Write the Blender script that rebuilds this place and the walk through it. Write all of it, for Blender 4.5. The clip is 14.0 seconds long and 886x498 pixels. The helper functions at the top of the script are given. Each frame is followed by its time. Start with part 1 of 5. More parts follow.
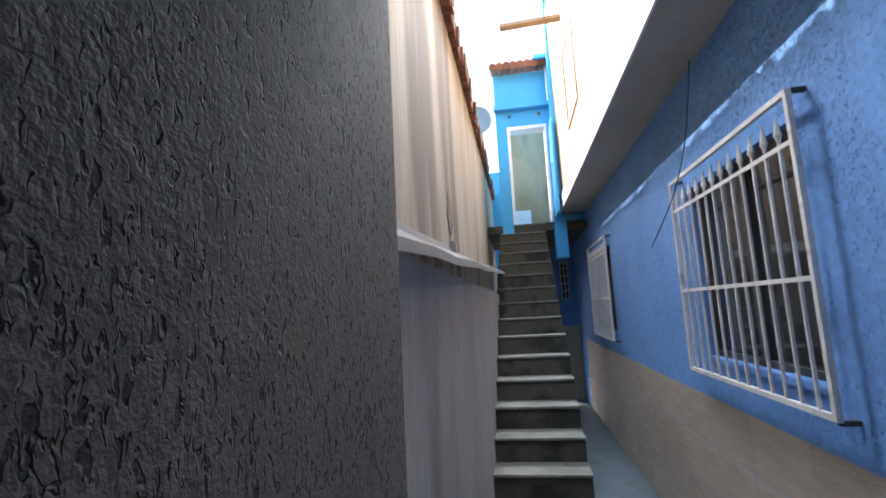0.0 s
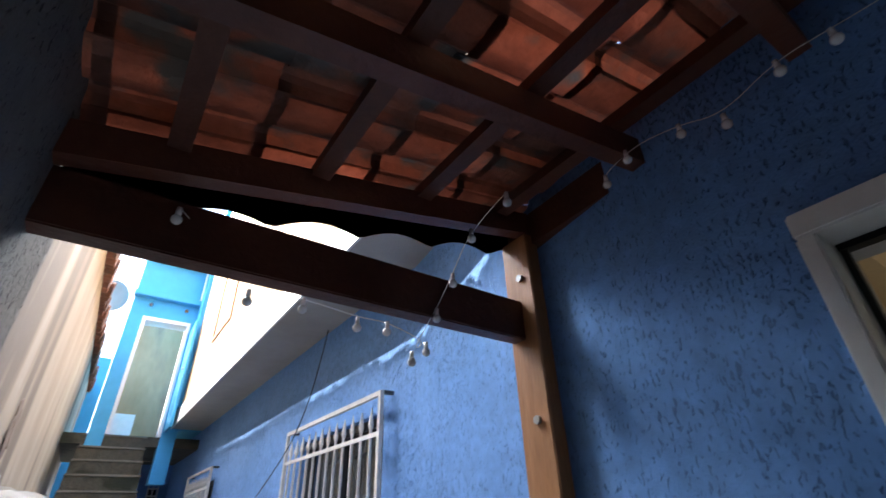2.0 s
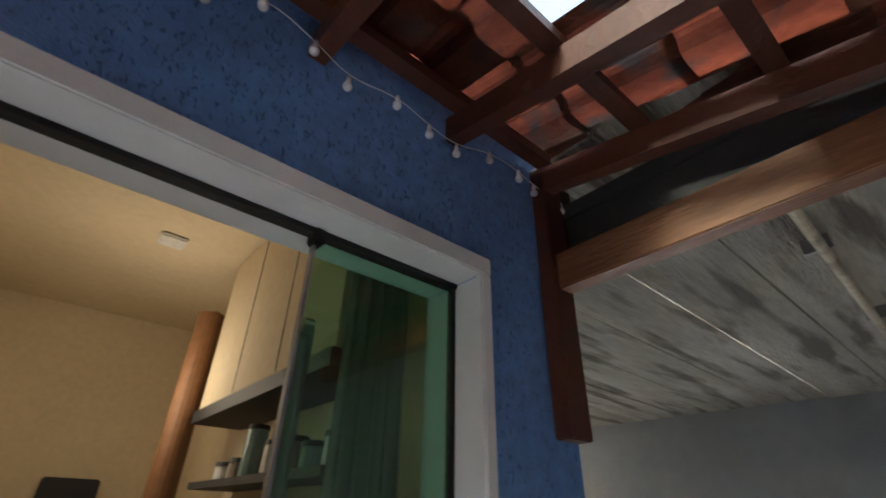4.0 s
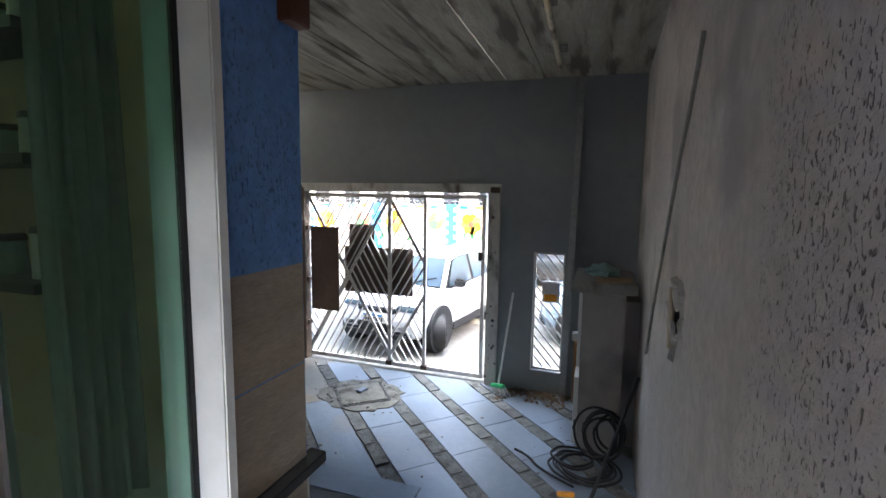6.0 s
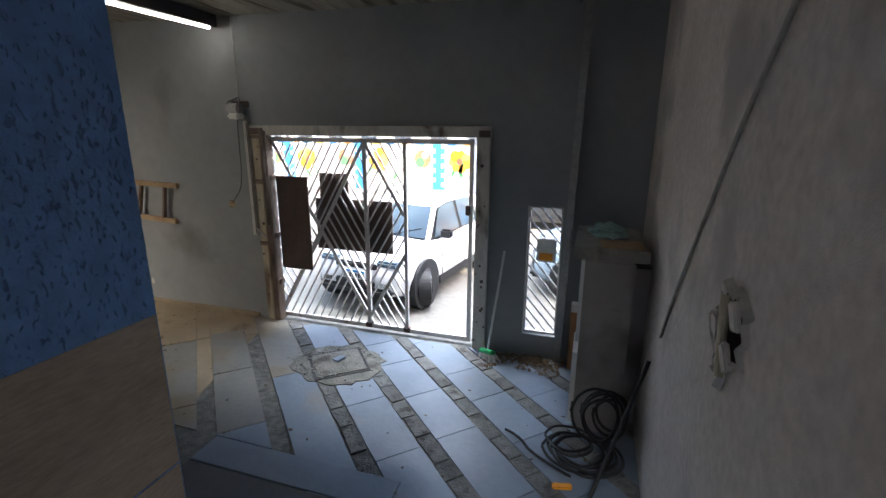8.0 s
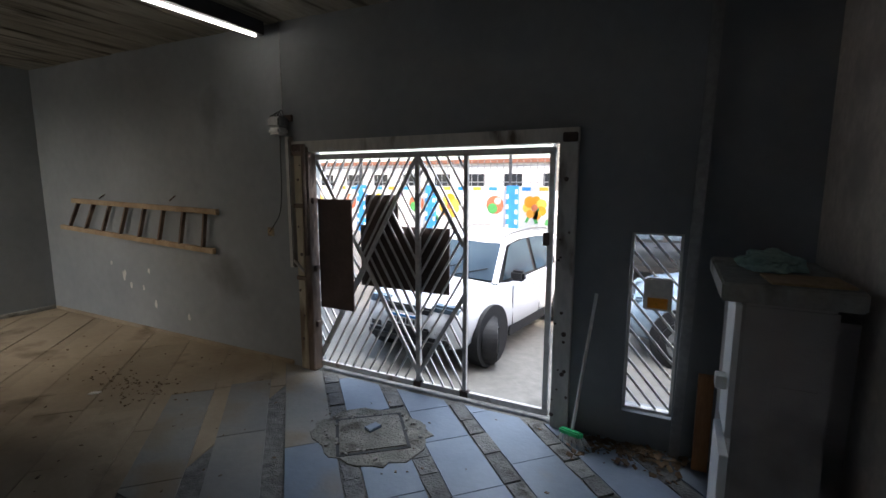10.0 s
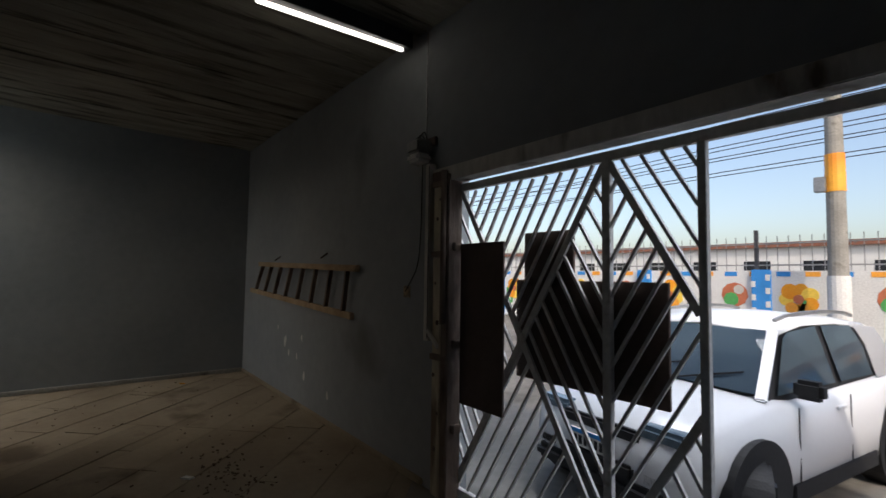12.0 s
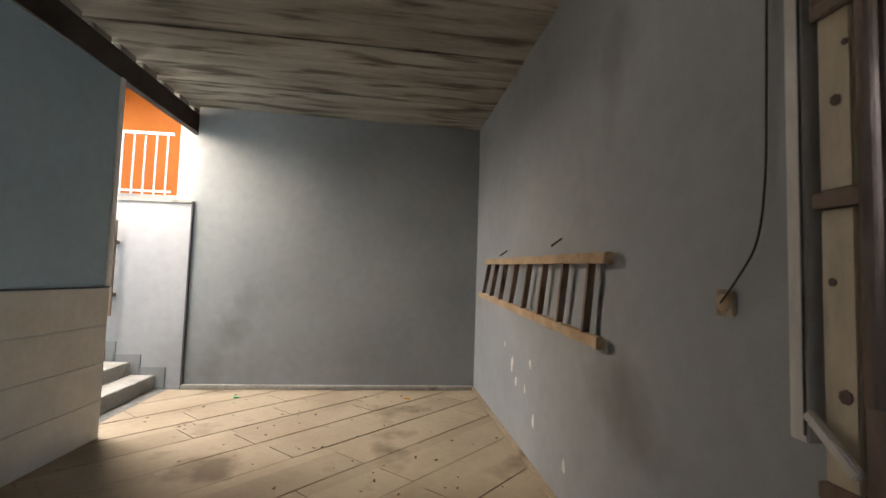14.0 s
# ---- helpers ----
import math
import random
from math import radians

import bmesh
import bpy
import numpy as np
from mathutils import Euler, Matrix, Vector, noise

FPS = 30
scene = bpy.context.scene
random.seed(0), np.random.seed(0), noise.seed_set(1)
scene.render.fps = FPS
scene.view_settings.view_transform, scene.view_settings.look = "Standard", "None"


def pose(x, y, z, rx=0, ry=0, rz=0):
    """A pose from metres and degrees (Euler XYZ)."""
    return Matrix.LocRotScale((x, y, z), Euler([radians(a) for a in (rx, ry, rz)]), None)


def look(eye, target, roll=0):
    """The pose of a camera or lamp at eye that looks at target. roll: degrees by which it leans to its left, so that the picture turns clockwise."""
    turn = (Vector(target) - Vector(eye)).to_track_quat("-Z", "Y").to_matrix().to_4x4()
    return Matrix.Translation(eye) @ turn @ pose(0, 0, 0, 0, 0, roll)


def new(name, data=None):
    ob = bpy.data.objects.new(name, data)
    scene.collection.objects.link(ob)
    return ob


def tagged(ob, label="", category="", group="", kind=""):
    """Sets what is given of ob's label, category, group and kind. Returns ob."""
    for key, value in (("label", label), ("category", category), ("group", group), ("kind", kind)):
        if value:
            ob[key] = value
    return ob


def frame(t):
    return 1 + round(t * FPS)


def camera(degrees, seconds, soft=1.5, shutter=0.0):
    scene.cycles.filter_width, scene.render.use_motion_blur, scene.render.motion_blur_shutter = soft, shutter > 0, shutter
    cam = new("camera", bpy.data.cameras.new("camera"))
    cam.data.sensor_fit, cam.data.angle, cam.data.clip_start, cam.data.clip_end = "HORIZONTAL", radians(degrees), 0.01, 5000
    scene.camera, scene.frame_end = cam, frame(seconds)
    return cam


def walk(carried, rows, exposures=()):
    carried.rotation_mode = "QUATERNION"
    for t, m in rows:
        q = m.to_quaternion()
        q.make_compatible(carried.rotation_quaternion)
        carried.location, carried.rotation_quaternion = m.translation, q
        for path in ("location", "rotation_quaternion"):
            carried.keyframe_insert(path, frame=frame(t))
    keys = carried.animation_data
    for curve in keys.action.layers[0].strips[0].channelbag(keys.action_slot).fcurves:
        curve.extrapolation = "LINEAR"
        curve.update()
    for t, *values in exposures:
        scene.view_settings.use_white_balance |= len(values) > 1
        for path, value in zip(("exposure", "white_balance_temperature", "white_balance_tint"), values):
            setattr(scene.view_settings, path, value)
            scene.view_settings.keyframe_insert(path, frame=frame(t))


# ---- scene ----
cam = camera(87.7, 14.0, shutter=0.15)
PATH = [
    (0, (0.042, 5.841, 2.575), (-0.264, 7.799, 2.841), -3.0),
    (0.5, (-0.023, 5.748, 2.605), (0.093, 7.7, 3.025), -2.9),
    (1, (-0.029, 5.703, 2.68), (0.427, 7.547, 3.304), -2.8),
    (1.5, (-0.023, 5.632, 2.742), (0.719, 7.287, 3.584), -2.4),
    (2, (-0.012, 5.559, 2.778), (0.994, 6.95, 3.805), -1.9),
    (2.5, (0.004, 5.469, 2.788), (1.317, 6.465, 3.922), -1.4),
    (3, (0.051, 5.415, 2.8), (1.643, 5.854, 3.929), -0.2),
    (3.5, (0.149, 5.428, 2.736), (1.766, 5.081, 3.859), 0.4),
    (3.8, (0.211, 5.447, 2.709), (1.68, 4.583, 3.756), -0.1),
    (4, (0.252, 5.405, 2.676), (1.574, 4.3, 3.691), 1.3),
    (4.2, (0.207, 5.334, 2.622), (1.453, 4.084, 3.562), 4.0),
    (6.3, (0.089, 5.569, 2.343), (0.702, 3.698, 1.99), 0.2),
    (6.5, (0.098, 5.528, 2.349), (0.7, 3.664, 1.947), 0.2),
    (7, (0.132, 5.327, 2.406), (0.712, 3.474, 1.927), 0.0),
    (7.5, (0.18, 5.143, 2.485), (0.753, 3.295, 1.978), -0.1),
    (7.7, (0.201, 5.048, 2.493), (0.775, 3.202, 1.982), 0.1),
    (9.8, (0.502, 3.946, 2.112), (1.341, 2.158, 1.796), 0.2),
    (10, (0.536, 3.848, 2.066), (1.429, 2.081, 1.784), 0.1),
    (10.5, (0.608, 3.554, 1.879), (1.66, 1.858, 1.739), 0.3),
    (11, (0.763, 3.146, 1.714), (1.983, 1.561, 1.692), 0.3),
    (11.5, (0.99, 2.723, 1.656), (2.373, 1.28, 1.716), 0.4),
    (12, (1.296, 2.286, 1.659), (2.872, 1.061, 1.775), 0.8),
    (12.5, (1.634, 1.954, 1.649), (3.37, 0.972, 1.792), 0.8),
    (13, (2.041, 1.705, 1.602), (3.908, 1.007, 1.764), 1.4),
    (13.5, (2.522, 1.473, 1.587), (4.466, 1.029, 1.739), 1.7),
    (14, (3.033, 1.324, 1.577), (5.016, 1.102, 1.705), 1.8),
]
EXPO = [(0, 2.7, 6200, 9), (1.0, 2.8, 6200, 9), (1.6, 2.8, 6250, 9), (2.0, 3.1, 6300, 9), (2.5, 4.0, 6600, 11), (3.1, 4.45, 6800, 12), (3.6, 4.5, 6900, 12), (4.2, 4.35, 7100, 13), (6.3, 3.6, 6800, 13), (7.7, 3.35, 6800, 13), (10.0, 2.1, 6700, 13), (11.0, 1.85, 6850, 14), (12.0, 0.6, 6800, 13), (12.6, 0.5, 7000, 15), (13.2, 2.15, 7150, 16), (13.6, 2.95, 7250, 17), (14.0, 3.35, 7150, 17)]
walk(cam, [(t, look(eye, target, roll)) for t, eye, target, roll in PATH], EXPO)

# ---- light ----
SUN_FROM = Vector((-0.66, 0.40, 0.66)).normalized()
world = bpy.data.worlds.new("sky")
scene.world = world
world.use_nodes = True
wt = world.node_tree
sky = wt.nodes.new("ShaderNodeTexSky")
sky.sky_type = "NISHITA"
sky.sun_disc = False
sky.sun_elevation = math.asin(SUN_FROM.z)
sky.sun_rotation = math.atan2(SUN_FROM.x, SUN_FROM.y)
sky.dust_density = 3.0
wt.links.new(sky.outputs[0], wt.nodes["Background"].inputs[0])
wt.nodes["Background"].inputs[1].default_value = 0.15
sun_data = bpy.data.lights.new("sun", "SUN")
sun_data.energy, sun_data.angle, sun_data.color = 1.3, radians(0.6), (1.0, 0.93, 0.82)
sun_ob = new("sun", sun_data)
sun_ob.matrix_world = look(SUN_FROM * 30, (0, 0, 0))


def sky_lamp(name, eye, target, w, h, energy, col=(0.86, 0.93, 1.0)):
    """Sky light falling through an open slot of the place."""
    d = bpy.data.lights.new(name, "AREA")
    d.shape, d.size, d.size_y, d.energy, d.color = "RECTANGLE", w, h, energy, col
    new(name, d).matrix_world = look(eye, target)


sky_lamp("sky_over_alley", (-0.27, 9.0, 5.62), (0.33, 8.6, 4.62), 0.36, 3.0, 38)
sky_lamp("sky_at_alley_end", (0.25, 13.9, 8.5), (0.4, 5.0, 6.2), 1.2, 1.8, 160)
sky_lamp("sky_over_back_steps", (8.9, 5.9, 5.3), (8.6, 3.0, 0.8), 1.7, 1.8, 24)
sky_lamp("sky_in_back_passage", (8.85, 5.4, 4.0), (5.0, 0.3, 0.6), 1.5, 0.9, 40, (1.0, 0.92, 0.80))
sky_lamp("sky_over_gate", (2.4, -1.3, 4.6), (2.2, 0.8, 0.4), 3.6, 1.6, 112)

# ---- materials ----
def mat(name, a, b=None, rough=0.8, metal=0.0, big=1.2, small=25.0, bump=0.3, bsize=60.0, dist=0.01, vary=0.0, stain=None, stain_size=0.7, stain_at=0.55, stretch=(1, 1, 1), spec=0.4, emit=0.0, grain=0.7):
    """Two-scale procedural surface: colours a to b over fine and coarse noise, optional stain colour, bump, variation per object."""
    m = bpy.data.materials.new(name)
    m.use_nodes = True
    t = m.node_tree
    n, l = t.nodes, t.links
    p = n["Principled BSDF"]
    p.inputs["Roughness"].default_value = rough
    p.inputs["Metallic"].default_value = metal
    p.inputs["Specular IOR Level"].default_value = spec
    b = b or tuple(min(1, c * 1.25 + 0.01) for c in a)
    co = n.new("ShaderNodeTexCoord")
    mp = n.new("ShaderNodeMapping")
    mp.inputs["Scale"].default_value = stretch
    geo = n.new("ShaderNodeNewGeometry")
    l.new(geo.outputs["Position"], mp.inputs[0])

    def nz(scale, detail=6.0):
        q = n.new("ShaderNodeTexNoise")
        q.inputs["Scale"].default_value, q.inputs["Detail"].default_value = scale, detail
        l.new(mp.outputs[0], q.inputs["Vector"])
        return q.outputs["Fac"]

    def ramp(f, lo, hi, c0, c1):
        r = n.new("ShaderNodeValToRGB")
        r.color_ramp.elements[0].position, r.color_ramp.elements[1].position = lo, hi
        r.color_ramp.elements[0].color, r.color_ramp.elements[1].color = (*c0, 1), (*c1, 1)
        l.new(f, r.inputs[0])
        return r.outputs[0]

    def mix(kind, f, c0, c1):
        q = n.new("ShaderNodeMix")
        q.data_type, q.blend_type = "RGBA", kind
        if isinstance(f, float):
            q.inputs[0].default_value = f
        else:
            l.new(f, q.inputs[0])
        l.new(c0, q.inputs[6])
        l.new(c1, q.inputs[7])
        return q.outputs[2]

    col = ramp(nz(big), 0.3, 0.7, a, b)
    fine = ramp(nz(small), 0.25, 0.75, (0.72, 0.72, 0.72), (1.12, 1.12, 1.12))
    col = mix("MULTIPLY", grain, col, fine)
    if stain:
        mask = ramp(nz(stain_size, 8.0), stain_at, stain_at + 0.12, (0, 0, 0), (1, 1, 1))
        rgb = n.new("ShaderNodeRGB")
        rgb.outputs[0].default_value = (*stain, 1)
        col = mix("MIX", mask, col, rgb.outputs[0])
    if vary:
        oi = n.new("ShaderNodeObjectInfo")
        col = mix("MULTIPLY", 1.0, col, ramp(oi.outputs["Random"], 0.0, 1.0, (1 - vary,) * 3, (1 + vary * 0.6,) * 3))
    l.new(col, p.inputs["Base Color"])
    if bump:
        bp = n.new("ShaderNodeBump")
        bp.inputs["Strength"].default_value, bp.inputs["Distance"].default_value = bump, dist
        l.new(nz(bsize, 5.0), bp.inputs["Height"])
        l.new(bp.outputs[0], p.inputs["Normal"])
    if emit:
        p.inputs["Emission Color"].default_value = (*a, 1)
        p.inputs["Emission Strength"].default_value = emit
    return m


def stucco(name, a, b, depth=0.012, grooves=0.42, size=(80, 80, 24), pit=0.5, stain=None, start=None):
    """Combed render: short grit scratches dragged through plaster, with their shade painted into the pits. start: where
    along y the combing sets in raggedly over plain render; rain soiling and painted-in porch shade darken it towards
    the open alley.
    """
    m = mat(name, a, b, rough=0.9, big=1.7, small=22, bump=0.0, stain=stain, stain_size=1.6, stain_at=0.56)
    t = m.node_tree
    n, l = t.nodes, t.links
    p = n["Principled BSDF"]
    geo = n.new("ShaderNodeNewGeometry")

    def nz(scale, detail, vec, warp=0.0):
        q = n.new("ShaderNodeTexNoise")
        q.inputs["Scale"].default_value, q.inputs["Detail"].default_value, q.inputs["Distortion"].default_value = scale, detail, warp
        l.new(vec, q.inputs["Vector"])
        return q.outputs["Fac"]

    def math2(op, x, y, z=None):
        q = n.new("ShaderNodeMath")
        q.operation = op
        for k, v in enumerate((x, y, z)):
            if isinstance(v, (int, float)):
                q.inputs[k].default_value = v
            elif v is not None:
                l.new(v, q.inputs[k])
        return q.outputs[0]

    def ramp(f, lo, hi):
        q = n.new("ShaderNodeMapRange")
        q.interpolation_type = "SMOOTHSTEP"
        q.inputs["From Min"].default_value, q.inputs["From Max"].default_value = lo, hi
        l.new(f, q.inputs["Value"])
        return q.outputs["Result"]

    mp = n.new("ShaderNodeMapping")
    mp.inputs["Scale"].default_value = size
    l.new(geo.outputs["Position"], mp.inputs[0])
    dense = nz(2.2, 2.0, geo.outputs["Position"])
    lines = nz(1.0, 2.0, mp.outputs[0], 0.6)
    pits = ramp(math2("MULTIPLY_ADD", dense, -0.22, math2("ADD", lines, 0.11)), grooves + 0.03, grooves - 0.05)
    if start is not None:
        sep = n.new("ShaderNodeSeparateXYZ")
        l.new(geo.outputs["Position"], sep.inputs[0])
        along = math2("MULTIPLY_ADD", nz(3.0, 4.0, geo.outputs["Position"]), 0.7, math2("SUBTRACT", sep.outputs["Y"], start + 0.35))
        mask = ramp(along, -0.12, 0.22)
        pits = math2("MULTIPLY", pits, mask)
        grime_shade = ramp(along, 0.75, 1.75)
    grit = nz(150.0, 3.0, geo.outputs["Position"])
    lumps = nz(38.0, 4.0, geo.outputs["Position"])
    height = math2("MULTIPLY_ADD", grit, 0.16, math2("MULTIPLY_ADD", lumps, 0.16, math2("SUBTRACT", 1.0, pits)))
    bp = n.new("ShaderNodeBump")
    bp.inputs["Strength"].default_value, bp.inputs["Distance"].default_value = 1.0, depth
    l.new(height, bp.inputs["Height"])
    l.new(bp.outputs[0], p.inputs["Normal"])
    base = p.inputs["Base Color"].links[0].from_socket
    # Multiplies soiling and the porch roof's shade into the colour towards the alley.
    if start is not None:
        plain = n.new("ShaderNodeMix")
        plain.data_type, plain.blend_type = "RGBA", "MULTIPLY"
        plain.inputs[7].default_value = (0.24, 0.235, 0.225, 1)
        l.new(grime_shade, plain.inputs[0])
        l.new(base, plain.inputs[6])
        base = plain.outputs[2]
    # Paints the shade of the pits into the base colour.
    pit_shade = n.new("ShaderNodeMix")
    pit_shade.data_type, pit_shade.blend_type = "RGBA", "MULTIPLY"
    pit_shade.inputs[7].default_value = (pit, pit, pit, 1)
    l.new(pits, pit_shade.inputs[0])
    l.new(base, pit_shade.inputs[6])
    l.new(pit_shade.outputs[2], p.inputs["Base Color"])
    return m


def glass(name, col, gloss=0.08):
    """A thin pane: tinted clear glass with a faint mirror gloss."""
    m = bpy.data.materials.new(name)
    m.use_nodes = True
    t = m.node_tree
    n, l = t.nodes, t.links
    g = n.new("ShaderNodeBsdfGlossy")
    g.inputs["Roughness"].default_value = 0.02
    tr = n.new("ShaderNodeBsdfTransparent")
    tr.inputs[0].default_value = (*col, 1)
    ms = n.new("ShaderNodeMixShader")
    ms.inputs[0].default_value = gloss
    l.new(tr.outputs[0], ms.inputs[1])
    l.new(g.outputs[0], ms.inputs[2])
    l.new(ms.outputs[0], n["Material Output"].inputs[0])
    return m


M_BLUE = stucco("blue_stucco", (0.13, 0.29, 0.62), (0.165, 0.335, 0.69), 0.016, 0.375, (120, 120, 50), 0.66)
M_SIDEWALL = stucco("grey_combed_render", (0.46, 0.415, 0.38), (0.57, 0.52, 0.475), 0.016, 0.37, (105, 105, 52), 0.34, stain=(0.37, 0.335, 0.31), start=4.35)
M_GREYWALL = mat("grey_paint", (0.22, 0.235, 0.245), (0.28, 0.295, 0.30), rough=0.75, big=0.8, small=9, bump=0.15, bsize=45, stain=(0.15, 0.15, 0.145), stain_size=0.6, stain_at=0.6, grain=0.28)
M_WARMWALL = mat("warm_grey_render", (0.33, 0.30, 0.28), (0.42, 0.385, 0.36), rough=0.85, big=0.9, small=8, bump=0.25, bsize=50, stain=(0.16, 0.15, 0.14), stain_size=0.8, stain_at=0.58, grain=0.28)
M_CREAM = mat("stained_cream_render", (0.32, 0.265, 0.205), (0.42, 0.355, 0.28), rough=0.9, big=1.5, small=20, bump=0.3, bsize=70, stain=(0.16, 0.125, 0.10), stain_size=1.3, stain_at=0.49, stretch=(1, 1.6, 0.16))
M_ALLEYGREY = mat("grey_cement_render", (0.30, 0.28, 0.27), (0.40, 0.37, 0.35), rough=0.9, big=1.2, small=22, bump=0.3, bsize=70, stain=(0.2, 0.17, 0.15), stain_size=1.0, stain_at=0.6, stretch=(1, 1.5, 0.4))
M_SOFFIT = mat("concrete_soffit", (0.36, 0.33, 0.30), (0.46, 0.43, 0.40), rough=0.9, big=0.7, small=7, bump=0.2, bsize=40, grain=0.28)
M_PALEBLUE = mat("pale_blue_paint", (0.30, 0.42, 0.50), (0.36, 0.48, 0.55), rough=0.8, big=0.8, small=9, bump=0.15, grain=0.28)
M_CYAN = mat("bright_cyan_paint", (0.06, 0.36, 0.66), (0.09, 0.43, 0.74), rough=0.7, big=0.8, small=9, bump=0.1, grain=0.28)
M_UPPER = mat("sun_faded_cream_paint", (0.36, 0.24, 0.13), (0.50, 0.36, 0.22), rough=0.85, big=1.6, small=12, bump=0.2, grain=0.4, stain=(0.26, 0.19, 0.13), stain_size=1.6, stain_at=0.54, stretch=(1, 1.3, 0.4))
M_WHITE = mat("white_paint", (0.74, 0.74, 0.72), (0.80, 0.80, 0.79), rough=0.55, big=2, small=14, bump=0.1, grain=0.28)
M_PEEL = mat("peeling_white_paint", (0.55, 0.52, 0.47), (0.66, 0.63, 0.58), rough=0.7, big=3, small=20, bump=0.4, bsize=40, stain=(0.15, 0.115, 0.09), stain_size=5.0, stain_at=0.585, stretch=(1, 1, 0.35))
M_IRON = mat("white_painted_iron", (0.60, 0.58, 0.55), (0.68, 0.66, 0.63), rough=0.5, big=3, small=30, bump=0.15, stain=(0.22, 0.13, 0.08), stain_size=6, stain_at=0.64)
M_RUST = mat("rusty_sheet", (0.08, 0.055, 0.045), (0.13, 0.09, 0.075), rough=0.75, big=2, small=25, bump=0.3)
M_WOOD = mat("dark_red_stained_wood", (0.075, 0.022, 0.012), (0.135, 0.042, 0.022), rough=0.5, big=4, small=40, bump=0.3, bsize=50, stretch=(1, 1, 1), vary=0.2)
M_WOODL = mat("orange_brown_wood", (0.30, 0.13, 0.05), (0.42, 0.20, 0.085), rough=0.5, big=5, small=40, bump=0.25, bsize=40, stretch=(3, 3, 0.4))
M_WOODG = mat("weathered_ladder_wood", (0.32, 0.21, 0.12), (0.48, 0.35, 0.22), rough=0.8, big=4, small=40, bump=0.4)
M_TILE = mat("clay_roof_tile", (0.165, 0.066, 0.04), (0.26, 0.115, 0.075), rough=0.9, big=5, small=35, bump=0.4, bsize=70, vary=0.45, stain=(0.10, 0.085, 0.075), stain_size=7, stain_at=0.55)
M_FIBRO = mat("weathered_fibre_cement", (0.25, 0.235, 0.19), (0.44, 0.41, 0.345), rough=0.95, big=1.7, small=16, bump=0.9, bsize=34, dist=0.018, stain=(0.12, 0.105, 0.085), stain_size=2.4, stain_at=0.52, stretch=(3.0, 0.42, 1))
M_SLATE = mat("blue_grey_floor_slab", (0.155, 0.195, 0.25), (0.215, 0.26, 0.315), rough=0.38, big=1.5, small=14, bump=0.15, bsize=30, vary=0.15, stain=(0.22, 0.20, 0.175), stain_size=0.9, stain_at=0.6, grain=0.28)
M_DUSTY = mat("dusty_brown_floor_slab", (0.25, 0.195, 0.13), (0.35, 0.285, 0.20), rough=0.85, big=1.2, small=14, bump=0.2, bsize=30, vary=0.12, stain=(0.15, 0.11, 0.07), stain_size=1.2, stain_at=0.58, grain=0.28)
M_DARKSLAB = mat("dark_slate", (0.045, 0.047, 0.05), (0.075, 0.075, 0.08), rough=0.6, big=2, small=14, bump=0.15)
M_GROUT = mat("rough_pebble_concrete", (0.10, 0.10, 0.095), (0.22, 0.215, 0.20), rough=0.95, big=14, small=60, bump=1.0, bsize=70, dist=0.02)
M_CONC = mat("old_concrete", (0.26, 0.25, 0.225), (0.38, 0.365, 0.33), rough=0.95, big=2.5, small=25, bump=0.5, bsize=40, stain=(0.14, 0.13, 0.11), stain_size=2.5, stain_at=0.58)
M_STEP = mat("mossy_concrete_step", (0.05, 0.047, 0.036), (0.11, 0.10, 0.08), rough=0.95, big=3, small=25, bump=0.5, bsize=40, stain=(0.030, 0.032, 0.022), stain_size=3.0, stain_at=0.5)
M_WAINS = mat("stacked_stone_tile", (0.36, 0.30, 0.24), (0.45, 0.38, 0.31), rough=0.7, big=4, small=30, bump=0.35, bsize=35, stretch=(1, 1, 5), vary=0.08)
M_WAINSW = mat("white_wall_tile", (0.56, 0.54, 0.48), (0.64, 0.62, 0.56), rough=0.55, big=3, small=20, bump=0.1, vary=0.05, grain=0.28)
M_BLACK = mat("black_rubber", (0.012, 0.012, 0.013), (0.022, 0.022, 0.024), rough=0.6, bump=0.2)
M_GRANITE = mat("black_granite", (0.015, 0.015, 0.016), (0.03, 0.03, 0.03), rough=0.25, small=120, bump=0.0)
M_ALU = mat("grey_steel", (0.30, 0.30, 0.30), (0.40, 0.40, 0.39), rough=0.45, metal=0.7, bump=0.1)
M_PLASTW = mat("white_plastic", (0.70, 0.69, 0.66), (0.76, 0.75, 0.72), rough=0.4, bump=0.05)
M_ROOM = mat("cream_room_paint", (0.68, 0.56, 0.38), (0.74, 0.62, 0.44), rough=0.8, bump=0.08, grain=0.28)
M_ORANGE = mat("orange_paint", (0.34, 0.085, 0.006), (0.42, 0.12, 0.012), rough=0.8, bump=0.1, grain=0.28)
M_CURTAIN = mat("green_grey_curtain", (0.33, 0.35, 0.29), (0.43, 0.45, 0.38), rough=0.9, small=70, bump=0.3)
M_PVC = mat("brown_pole", (0.20, 0.09, 0.04), (0.28, 0.13, 0.06), rough=0.5, bump=0.1)
M_ROADM = mat("street_concrete", (0.17, 0.16, 0.142), (0.26, 0.245, 0.22), rough=0.95, big=0.7, small=10, bump=0.4, bsize=20, stain=(0.09, 0.082, 0.07), stain_size=0.8, stain_at=0.58)
M_CARW = mat("white_car_paint", (0.74, 0.75, 0.77), (0.76, 0.77, 0.79), rough=0.18, big=0.4, bump=0.0, spec=0.6, grain=0.06)
M_CARD = mat("dark_car_paint", (0.02, 0.025, 0.03), (0.03, 0.035, 0.04), rough=0.2, bump=0.0, spec=0.6)
